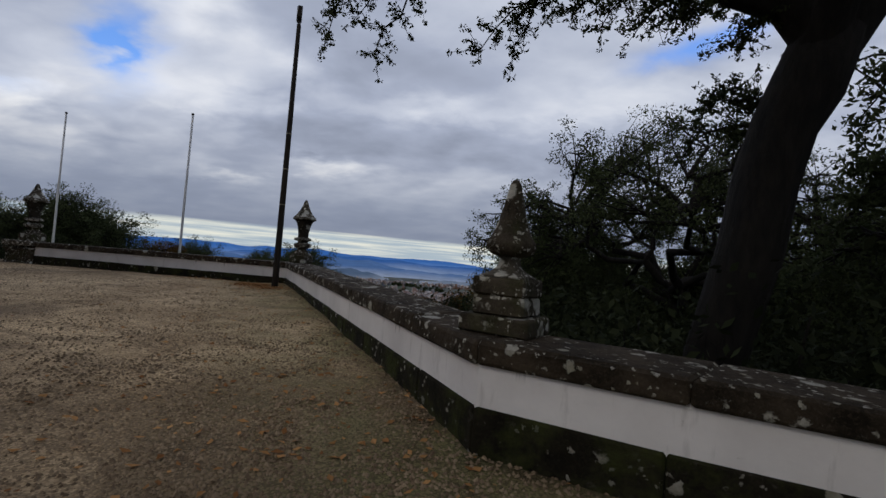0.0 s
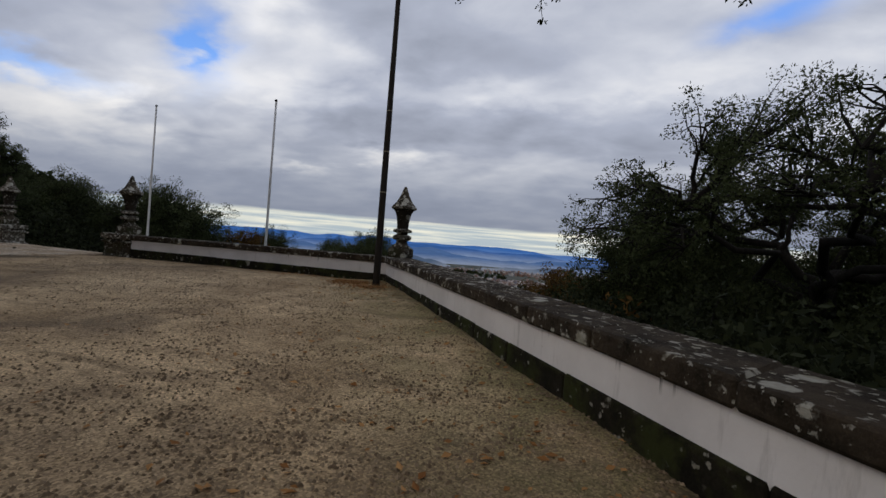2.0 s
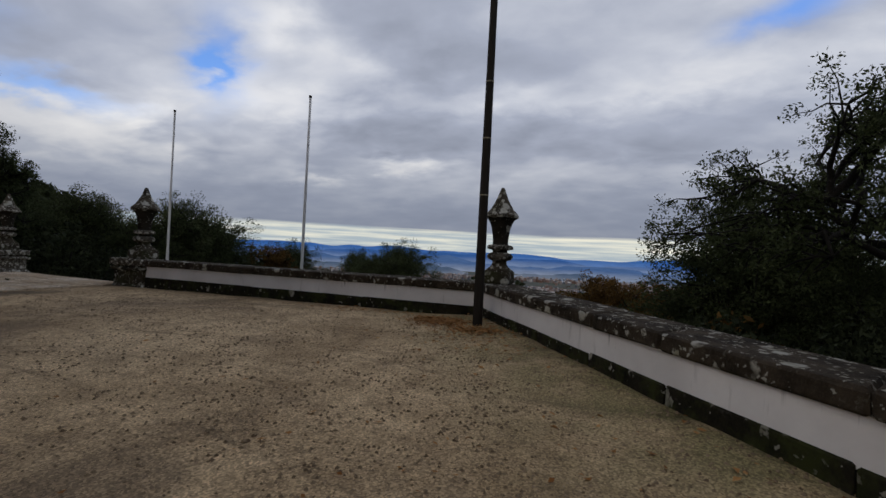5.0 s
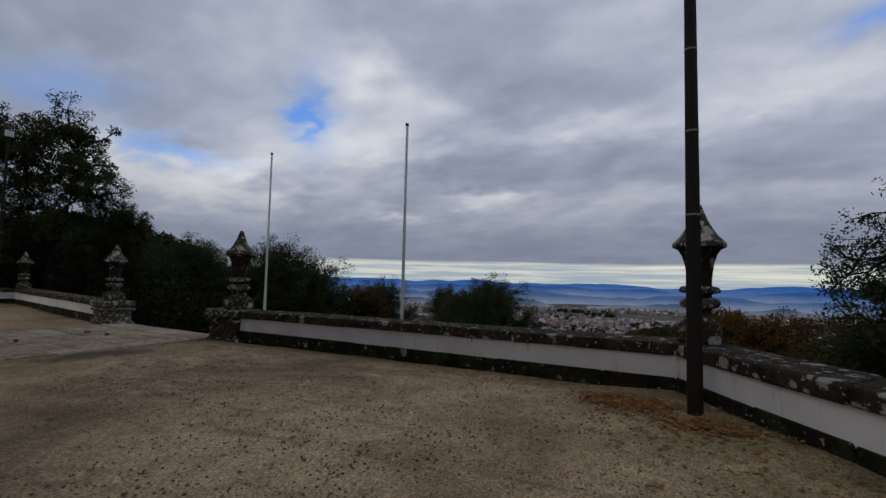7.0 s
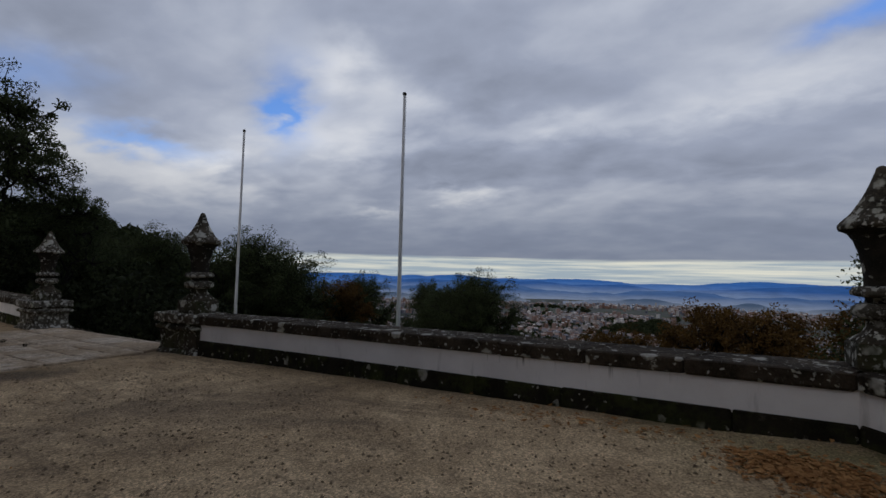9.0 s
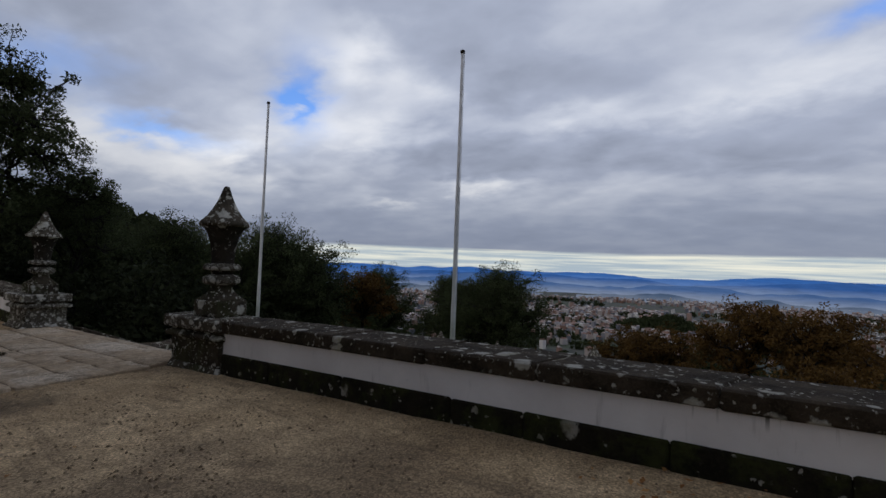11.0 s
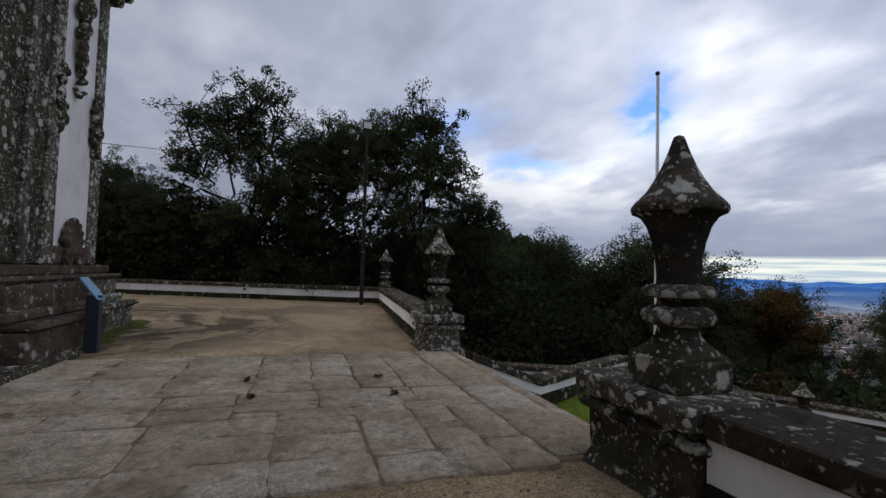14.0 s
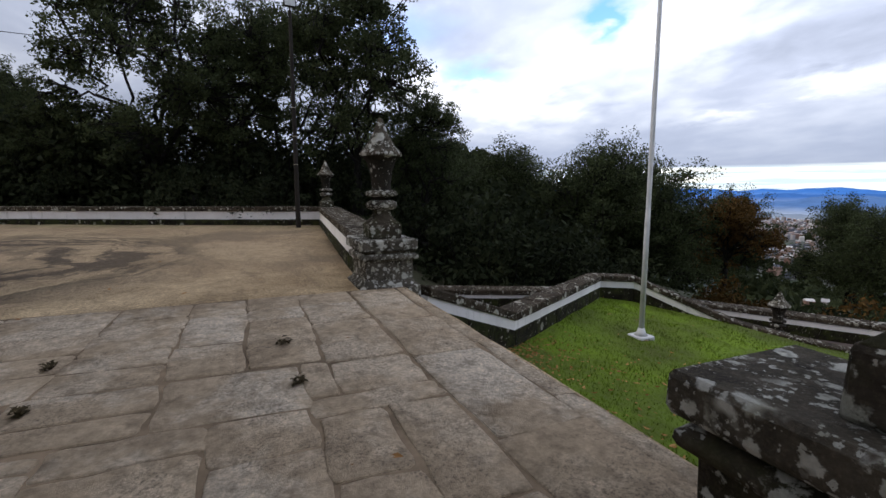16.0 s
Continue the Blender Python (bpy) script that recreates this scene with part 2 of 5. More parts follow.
    h = n.math("ADD", n.math("MULTIPLY", n.noise(p, 3.0, 8.0, 0.7), 1.0), n.math("MULTIPLY", n.noise(p, 60.0, 4.0, 0.7), 0.6))
    bump(n, b, h, 0.8, 0.034)
    return m


def mat_slab():
    m, n, b, p = material("granite_slab", 0.95, 0.10)
    rnd = n.add("ShaderNodeObjectInfo").outputs["Random"]
    tint = n.ramp(rnd, [(0.0, (0.60, 0.465, 0.325)), (0.35, (0.67, 0.535, 0.390)), (0.7, (0.71, 0.580, 0.435)), (1.0, (0.75, 0.630, 0.490))])
    col = n.mix(0.8, tint, n.ramp(n.noise(p, 30.0, 7.0, 0.8), [(0.32, 0.40), (0.68, 1.45)]), "MULTIPLY")
    col = n.mix(n.ramp(n.noise(p, 1.3, 6.0, 0.65), [(0.44, 0.0), (0.56, 0.85)]), col, (0.50, 0.375, 0.250))
    col = n.mix(n.ramp(n.noise(p, 0.75, 7.0, 0.7, 0.5), [(0.54, 0.0), (0.63, 0.55)]), col, (0.300, 0.220, 0.145))
    col = n.mix(n.ramp(n.noise(p, 5.0, 6.0, 0.7), [(0.52, 0.0), (0.66, 0.60)]), col, (0.190, 0.142, 0.098))
    pits = n.math("MULTIPLY", n.ramp(n.noise(p, 48.0, 4.0, 0.8), [(0.50, 0.0), (0.60, 0.75)]), n.ramp(n.noise(p, 1.7, 4.0, 0.6), [(0.44, 0.1), (0.58, 1.0)]))
    col = n.mix(pits, col, (0.165, 0.130, 0.100))
    col = n.mix(0.8, col, n.ramp(n.noise(p, 9.0, 6.0, 0.75), [(0.32, 0.62), (0.68, 1.25)]), "MULTIPLY")
    n.put(b.inputs["Base Color"], col)
    bump(n, b, n.math("ADD", n.math("MULTIPLY", n.noise(p, 26.0, 8.0, 0.85), 1.2), n.noise(p, 5.0, 6.0, 0.7)), 0.9, 0.032)
    return m


def mat_plaster():
    m, n, b, p = material("white_limewash", 0.85)
    col = n.mix(n.ramp(n.noise(p, 1.2, 5.0, 0.6), [(0.35, 0.0), (0.7, 1.0)]), (0.80, 0.77, 0.76), (0.66, 0.63, 0.62))
    streak = n.add("ShaderNodeMapping", {0: p, "Scale": (4.5, 4.5, 0.7)}).outputs[0]
    col = n.mix(n.ramp(n.noise(streak, 1.3, 6.0, 0.65), [(0.58, 0.0), (0.76, 0.6)]), col, (0.24, 0.22, 0.20))
    col = n.mix(n.ramp(n.noise(p, 9.0, 6.0, 0.75), [(0.66, 0.0), (0.74, 0.6)]), col, (0.30, 0.27, 0.24))
    # dark runs below the coping joints
    z = n.add("ShaderNodeSeparateXYZ", {0: p}).outputs[2]
    runs = n.add("ShaderNodeMapping", {0: p, "Scale": (15.0, 15.0, 0.5)}).outputs[0]
    reach = n.math("ADD", z, n.math("MULTIPLY", n.noise(p, 2.3, 2.0, 0.5), 0.20))
    drip = n.math("MULTIPLY", n.ramp(n.noise(runs, 1.0, 3.0, 0.6), [(0.60, 0.0), (0.70, 0.85)]), n.add("ShaderNodeMapRange", {0: reach, 1: 0.82, 2: 0.93}).outputs[0])
    patch = n.math("MULTIPLY", n.ramp(n.noise(p, 0.55, 3.0, 0.5), [(0.47, 0.0), (0.58, 1.0)]), n.add("ShaderNodeMapRange", {0: z, 1: 1.2, 2: 1.3, 3: 1.0, 4: 0.0}).outputs[0])
    col = n.mix(n.math("MULTIPLY", drip, patch), col, (0.07, 0.06, 0.05))
    n.put(b.inputs["Base Color"], col)
    bump(n, b, n.noise(p, 14.0, 6.0, 0.6), 0.25, 0.01)
    return m


def mat_grass():
    m, n, b, p = material("mossy_turf", 0.95)
    col = n.mix(n.ramp(n.noise(p, 0.5, 5.0, 0.6), [(0.36, 0.0), (0.62, 1.0)]), (0.070, 0.092, 0.010), (0.140, 0.225, 0.008))
    col = n.mix(n.ramp(n.noise(p, 5.0, 6.0, 0.7), [(0.50, 0.0), (0.70, 0.6)]), col, (0.085, 0.090, 0.022))
    n.put(b.inputs["Base Color"], col)
    bump(n, b, n.noise(p, 30.0, 6.0, 0.8), 0.8, 0.04)
    return m


def mat_leaf(name, a, c, trans=0.25):
    m, n, b, p = material(name, 0.85, 0.1)
    isl = n.add("ShaderNodeNewGeometry").outputs["Random Per Island"]
    col = n.mix(n.ramp(isl, [(0.0, 0.0), (1.0, 1.0)]), a, c)
    col = n.mix(n.ramp(n.noise(p, 0.45, 3.0), [(0.35, 0.0), (0.65, 0.6)]), col, tuple(v * 0.5 for v in a))
    n.put(b.inputs["Base Color"], col)
    t = n.add("ShaderNodeBsdfTranslucent", {0: col})
    mixed = n.add("ShaderNodeMixShader", {0: trans, 1: b.outputs[0], 2: t.outputs[0]})
    n.put(next(o for o in m.node_tree.nodes if o.type == "OUTPUT_MATERIAL").inputs[0], mixed.outputs[0])
    return m


def mat_plain(name, col, rough=0.6, spec=0.4, metal=0.0, vary=0.25, scale=6.0):
    m, n, b, p = material(name, rough, spec)
    n.put(b.inputs["Base Color"], n.mix(n.ramp(n.noise(p, scale, 6.0, 0.65), [(0.35, 0.0), (0.7, 1.0)]), col, tuple(c * (1 - vary) for c in col)))
    b.inputs["Metallic"].default_value = metal
    bump(n, b, n.noise(p, scale * 6, 4.0), 0.15, 0.01)
    return m


def mat_bark():
    m, n, b, p = material("oak_bark", 0.95)
    q = n.add("ShaderNodeMapping", {0: p, "Scale": (9.0, 9.0, 2.0)}).outputs[0]
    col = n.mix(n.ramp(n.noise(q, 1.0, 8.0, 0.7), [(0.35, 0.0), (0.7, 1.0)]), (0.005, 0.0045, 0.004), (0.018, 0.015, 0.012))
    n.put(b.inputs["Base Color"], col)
    bump(n, b, n.noise(q, 1.0, 8.0, 0.75), 0.9, 0.06)
    return m


def mat_painted_haze(name, top, foot, z0, z1):
    """A far ridge as glowing backdrop, blue haze and paler valley mist painted into its colour."""
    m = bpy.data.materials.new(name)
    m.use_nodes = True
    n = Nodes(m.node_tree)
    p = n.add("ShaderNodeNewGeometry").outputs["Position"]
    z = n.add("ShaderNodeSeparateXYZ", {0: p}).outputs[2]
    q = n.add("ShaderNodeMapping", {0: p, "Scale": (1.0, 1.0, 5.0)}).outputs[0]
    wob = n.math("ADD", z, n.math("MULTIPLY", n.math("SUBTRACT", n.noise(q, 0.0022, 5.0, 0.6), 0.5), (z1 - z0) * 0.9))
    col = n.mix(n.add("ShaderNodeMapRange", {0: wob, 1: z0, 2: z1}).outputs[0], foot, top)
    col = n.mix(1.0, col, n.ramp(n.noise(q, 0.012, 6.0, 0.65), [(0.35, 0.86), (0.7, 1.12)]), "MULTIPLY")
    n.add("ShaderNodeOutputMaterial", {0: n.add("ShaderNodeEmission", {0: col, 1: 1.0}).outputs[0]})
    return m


def mat_houses():
    m, n, b, p = material("town_walls_and_roofs", 0.9)
    isl = n.add("ShaderNodeNewGeometry").outputs["Random Per Island"]
    n.put(b.inputs["Base Color"], n.ramp(isl, [(0.0, (0.42, 0.40, 0.40)), (0.16, (0.22, 0.22, 0.25)), (0.30, (0.36, 0.31, 0.29)), (0.46, (0.22, 0.130, 0.100)), (0.60, (0.30, 0.205, 0.175)), (0.80, (0.12, 0.13, 0.16)), (0.91, (0.60, 0.57, 0.55))], "CONSTANT"))
    return m


def mat_hillside():
    m, n, b, p = material("hillside", 0.95)
    col = n.mix(n.ramp(n.noise(p, 0.02, 6.0, 0.65), [(0.40, 0.0), (0.60, 1.0)]), (0.028, 0.036, 0.018), (0.060, 0.060, 0.032))
    col = n.mix(n.ramp(n.noise(p, 0.3, 5.0, 0.7), [(0.45, 0.0), (0.7, 0.7)]), col, (0.030, 0.024, 0.014))
    # the valley floor: fields and gardens between the houses
    z = n.add("ShaderNodeSeparateXYZ", {0: p}).outputs[2]
    far = n.add("ShaderNodeMapRange", {0: z, 1: -70.0, 2: -110.0}).outputs[0]
    field = n.ramp(n.noise(p, 0.006, 6.0, 0.7), [(0.40, (0.045, 0.058, 0.052)), (0.5, (0.10, 0.10, 0.09)), (0.6, (0.055, 0.075, 0.045))])
    n.put(b.inputs["Base Color"], n.mix(far, col, field))
    bump(n, b, n.noise(p, 2.0, 6.0, 0.7), 0.6, 0.2)
    return m


STONE = mat_stone("lichened_granite", (0.012, 0.010, 0.007), (0.088, 0.071, 0.051), (0.60, 0.58, 0.51), 0.50, 5.6, 0.40)
STONE_DARK = mat_stone("dark_granite", (0.010, 0.009, 0.007), (0.040, 0.033, 0.025), (0.42, 0.40, 0.35), 0.20, 6.0)
STONE_LID = mat_stone("lichened_lid_granite", (0.022, 0.019, 0.014), (0.130, 0.108, 0.080), (0.60, 0.58, 0.51), 0.66, 6.0)
BROWN = mat_stone("brown_church_granite", (0.030, 0.022, 0.016), (0.120, 0.088, 0.066), (0.42, 0.40, 0.35), 0.16, 6.5)
STONE_CAP = mat_stone("coping_granite", (0.014, 0.011, 0.007), (0.070, 0.053, 0.037), (0.46, 0.44, 0.38), 0.30, 5.2)
STONE_BASE = mat_stone("damp_plinth_granite", (0.007, 0.006, 0.004), (0.026, 0.022, 0.014), (0.36, 0.34, 0.29), 0.12, 5.0, 0.65)
STONE_PALE = mat_stone("pale_lichened_granite", (0.022, 0.018, 0.013), (0.135, 0.120, 0.095), (0.55, 0.53, 0.47), 0.75, 7.0)
GRAVEL, SLAB, PLASTER, GRASS, BARK = mat_gravel(), mat_slab(), mat_plaster(), mat_grass(), mat_bark()
LEAF = mat_leaf("oak_leaves", (0.032, 0.042, 0.018), (0.088, 0.106, 0.046))
LEAF_DARK = mat_leaf("dark_oak_leaves", (0.022, 0.030, 0.013), (0.068, 0.082, 0.036), 0.3)
LEAF_SHRUB = mat_leaf("shrub_leaves", (0.013, 0.018, 0.008), (0.044, 0.052, 0.024), 0.2)
LEAF_RUST = mat_leaf("rusty_leaves", (0.070, 0.040, 0.012), (0.170, 0.095, 0.028))
WEED = mat_leaf("dry_weeds", (0.040, 0.030, 0.016), (0.095, 0.070, 0.034), 0.1)
FIELD = mat_plain("meadow", (0.060, 0.110, 0.025), 0.95, 0.1, 0.0, 0.4, 0.02)
MOSS = mat_plain("dark_moss", (0.080, 0.088, 0.022), 0.95, 0.1, 0.0, 0.6, 7.0)
BLADE = mat_leaf("grass_blades", (0.062, 0.095, 0.008), (0.130, 0.205, 0.010), 0.3)
LITTER = mat_leaf("fallen_leaves", (0.240, 0.100, 0.032), (0.600, 0.330, 0.130), 0.1)
IRON = mat_plain("dark_painted_steel", (0.024, 0.019, 0.015), 0.7, 0.2)
BAND = mat_plain("pale_strap", (0.30, 0.27, 0.20), 0.6)
WHITE = mat_plain("white_painted_pole", (0.62, 0.62, 0.63), 0.45, 0.5, 0.0, 0.3, 2.0)
GLASS = mat_plain("lamp_glass", (0.62, 0.64, 0.64), 0.2, 0.6)
BLUE = mat_plain("blue_sign_panel", (0.16, 0.30, 0.44), 0.35, 0.5)
SLATE = mat_plain("slate_blue_steel", (0.030, 0.042, 0.055), 0.5, 0.4)
PEBBLE = mat_leaf("pebbles", (0.150, 0.104, 0.066), (0.40, 0.300, 0.195), 0.0)
JOINT = mat_plain("joint_soil", (0.27, 0.195, 0.128), 0.95, 0.1, 0.0, 0.7, 2.2)
PATH = mat_plain("damp_path", (0.125, 0.098, 0.085), 0.9, 0.3, 0.0, 0.4, 0.8)
HILL, HOUSES = mat_hillside(), mat_houses()


# ---- mesh helpers ----
def mesh_object(name, bm, mat, smooth=False):
    me = bpy.data.meshes.new(name)
    bm.normal_update()
    bm.to_mesh(me)
    bm.free()
    me.materials.append(mat)
    if smooth:
        me.polygons.foreach_set("use_smooth", [True] * len(me.polygons))
    return new(name, me)


def part(name, bm, mat, parent, label="", smooth=False):
    ob = mesh_object(name, bm, mat, smooth)
    ob.parent = parent
    if label:
        ob["label"] = label
    return ob


def from_arrays(name, verts, faces, mat, parent=None, smooth=False):
    me = bpy.data.meshes.new(name)
    me.from_pydata(verts, [], faces)
    me.materials.append(mat)
    if smooth:
        me.polygons.foreach_set("use_smooth", [True] * len(me.polygons))
    ob = new(name, me)
    ob.parent = parent
    return ob


def thing(name, x, y, z, label, category, group="", turn=0.0):
    ob = new(name)
    ob.matrix_basis = pose(x, y, z, 0, 0, turn)
    return tagged(ob, label, category, group)


def hexa(bm, low, high, wear=0.0, bevel=0.0):
    """A block between four low and four high corners, its edges bevelled."""
    made = bmesh.new()
    vs = [made.verts.new(v) for v in (*low, *high)]
    for f in ((3, 2, 1, 0), (4, 5, 6, 7), (0, 1, 5, 4), (1, 2, 6, 5), (2, 3, 7, 6), (3, 0, 4, 7)):
        made.faces.new([vs[i] for i in f])
    bmesh.ops.recalc_face_normals(made, faces=made.faces)
    if bevel:
        bmesh.ops.bevel(made, geom=made.edges[:], offset=bevel, segments=1, affect="EDGES")
    if wear:
        for v in made.verts:
            v.co += Vector([random.uniform(-wear, wear) for _ in range(3)])
    me = bpy.data.meshes.new("tmp")
    made.to_mesh(me)
    made.free()
    bm.from_mesh(me)
    bpy.data.meshes.remove(me)
    return bm


def block(x0, x1, y0, y1, z0, z1, wear=0.0, bevel=0.02, bm=None):
    bm = bm or bmesh.new()
    return hexa(bm, [(x0, y0, z0), (x1, y0, z0), (x1, y1, z0), (x0, y1, z0)], [(x0, y0, z1), (x1, y0, z1), (x1, y1, z1), (x0, y1, z1)], wear, bevel)


def lathe(profile, steps=28, square=0.0, wobble=0.0, bm=None, lobes=0, flare=False):
    """A turned body from rows of (radius, height); square > 0 gives it a four-sided plan, lobes a row of bosses, flare a square foot."""
    bm = bm or bmesh.new()
    rings = []
    for row, (r, z) in enumerate(profile):
        ring = []
        if flare:
            square = max(0.0, 1 - row / (len(profile) - 2))
        for i in range(steps):
            a = 2 * math.pi * i / steps
            k = 1.0
            if square:
                k = (1 - square) + square / max(abs(math.cos(a)), abs(math.sin(a)))
            if lobes:
                k *= 0.955 + 0.075 * abs(math.sin(lobes * a / 2)) ** 0.6
            k *= 1 + wobble * noise.noise((math.cos(a) * 2, math.sin(a) * 2, z * 4))
            ring.append(bm.verts.new((r * k * math.cos(a), r * k * math.sin(a), z)))
        rings.append(ring)
    for lo, hi in zip(rings, rings[1:]):
        for i in range(steps):
            j = (i + 1) % steps
            bm.faces.new((lo[i], lo[j], hi[j], hi[i]))
    bm.faces.new(rings[-1])
    bm.faces.new(rings[0][::-1])
    return bm


def tube(bm, a, b, r0, r1, steps=8):
    a, b = Vector(a), Vector(b)
    q = (b - a).to_track_quat("Z", "Y")
    rings = []
    for c, r in ((a, r0), (b, r1)):
        rings.append([bm.verts.new(c + q @ Vector((r * math.cos(2 * math.pi * i / steps), r * math.sin(2 * math.pi * i / steps), 0))) for i in range(steps)])
    for i in range(steps):
        j = (i + 1) % steps
        bm.faces.new((rings[0][i], rings[0][j], rings[1][j], rings[1][i]))
    bm.faces.new(rings[1])
    bm.faces.new(rings[0][::-1])
    return bm


# ---- ground ----
A, B, C, D, E = Vector((-0.40, 3.30)), Vector((-7.42, 12.45)), Vector((-16.9, 12.45)), Vector((-24.7, 12.45)), Vector((-35.0, 13.25))
EAST_END, WEST_MID, WEST_END = Vector((7.5, 1.72)), Vector((-40.6, 1.0)), Vector((-47.0, -12.5))


def ground_z(x, y):
    """The gently crowned terrace."""
    z = 0.15 + 0.21 * math.exp(-((x + 7.5) ** 2 + (y - 11.5) ** 2) / 70) - 0.13 * math.exp(-(x ** 2 + (y + 1) ** 2) / 22)
    z += 0.13 / (1 + math.exp((x + 30.5) / 1.6))
    side = -((x - A.x) * 0.796 + (y - A.y) * 0.605)
    z += 0.07 * math.exp(-(max(0.0, side) / 0.6) ** 2) * (1 / (1 + math.exp((x + 0.2) * 3)))
    return z


def smooth_step(v, a, b):
    t = min(1.0, max(0.0, (v - a) / (b - a)))
    return t * t * (3 - 2 * t)


def hill_z(x, y):
    """The hillside below the terrace, down to the valley floor and out to the horizon."""
    s = max(0.0, y - 13.0, (x + 7.4) * 0.796 + (y - 12.45) * 0.605)
    z = -2.3 - 0.17 * min(s, 40) - 0.34 * max(0.0, min(s, 400) - 40)
    z += 2.2 * smooth_step(-x, 26, 37) * smooth_step(-y, -24, -13)
    if s > 60:
        z += 3.0 * noise.noise((x * 0.02, y * 0.02, 0))
    return max(z, -128 + 6 * noise.noise((x * 0.002, y * 0.002, 3)))


def build_hillside():
    verts, faces, seg = [], [], 120
    radii = [0.5 * 1.085 ** i for i in range(113)]
    for r in radii:
        for i in range(seg):
            a = 2 * math.pi * i / seg
            x, y = -14 + r * math.cos(a), 12 + r * math.sin(a)
            verts.append((x, y, hill_z(x, y)))
    for k in range(len(radii) - 1):
        for i in range(seg):
            j = (i + 1) % seg
            faces.append((k * seg + i, (k + 1) * seg + i, (k + 1) * seg + j, k * seg + j))
    faces.append(tuple(range(seg)))
    tagged(from_arrays("ground", verts, faces, HILL, smooth=True), "wooded hillside falling to a hazy valley floor", "ground", kind="structure")


def inside(p, poly):
    odd, n = False, len(poly)
    for i in range(n):
        (x0, y0), (x1, y1) = poly[i], poly[(i + 1) % n]
        if (y0 > p[1]) != (y1 > p[1]) and p[0] < (x1 - x0) * (p[1] - y0) / (y1 - y0) + x0:
            odd = not odd
    return odd


def floor_sheet(name, poly, height, step, mat, thick, relief=0.0):
    """A thick sheet of ground inside an outline, its top following height(x, y)."""
    bm = bmesh.new()
    bm.faces.new([bm.verts.new((x, y, 0)) for x, y in poly])
    xs, ys = [p[0] for p in poly], [p[1] for p in poly]
    for axis, lo, hi in ((0, min(xs), max(xs)), (1, min(ys), max(ys))):
        k = lo + step
        while k < hi:
            co, no = [0, 0, 0], [0, 0, 0]
            co[axis], no[axis] = k, 1
            bmesh.ops.bisect_plane(bm, geom=bm.verts[:] + bm.edges[:] + bm.faces[:], plane_co=co, plane_no=no)
            k += step
    for v in bm.verts:
        v.co.z = height(v.co.x, v.co.y) + relief * noise.fractal((v.co.x * 0.9, v.co.y * 0.9, 0), 1.0, 2.0, 4)
    rim = bmesh.ops.extrude_face_region(bm, geom=[e for e in bm.edges if e.is_boundary])
    for v in rim["geom"]:
        if isinstance(v, bmesh.types.BMVert):
            v.co.z -= thick
    bmesh.ops.recalc_face_normals(bm, faces=bm.faces)
    return tagged(mesh_object(name, bm, mat, True), kind="structure")


EDGE_Y = 12.98
TERRACE = [(8.5, -15), (8.5, 1.6), (A.x + 0.1, A.y + 0.1), (B.x + 0.1, B.y + 0.1), (C.x, B.y + 0.1), (C.x, EDGE_Y), (D.x + 0.2, EDGE_Y), (D.x + 0.2, B.y + 0.1),
           (E.x - 0.1, E.y + 0.1), (WEST_MID.x - 0.1, WEST_MID.y), (WEST_END.x - 0.1, WEST_END.y), (-47, -15)]
build_hillside()
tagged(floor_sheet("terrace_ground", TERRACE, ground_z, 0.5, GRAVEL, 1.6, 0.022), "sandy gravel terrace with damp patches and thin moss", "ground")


# ---- walls ----
def unit(v):
    return v / v.length


def right_of(a, b):
    d = unit(b - a)
    return Vector((d.y, -d.x))


def offset_line(pts, d):
    """The polyline moved d to its right, mitred."""
    out = []
    for i, p in enumerate(pts):
        n0 = right_of(pts[i - 1], p) if i else right_of(p, pts[1])
        n1 = right_of(p, pts[i + 1]) if i + 1 < len(pts) else n0
        m = unit(n0 + n1)
        out.append(p + m * (d / m.dot(n0)))
    return out


def wall_strip(bm, lines, k, u0, u1, low, high, wear=0.0, bevel=0.012):
    """A block of a wall between the shares u0 and u1 of its stretch k; low and high are functions of the share."""
    (near, far) = lines
    a0, a1 = near[k].lerp(near[k + 1], u0), near[k].lerp(near[k + 1], u1)
    b0, b1 = far[k].lerp(far[k + 1], u0), far[k].lerp(far[k + 1], u1)
    lo = [(*a0, low(u0)), (*a1, low(u1)), (*b1, low(u1)), (*b0, low(u0))]
    hi = [(*a0, high(u0)), (*a1, high(u1)), (*b1, high(u1)), (*b0, high(u0))]
    return hexa(bm, lo, hi, wear, bevel)


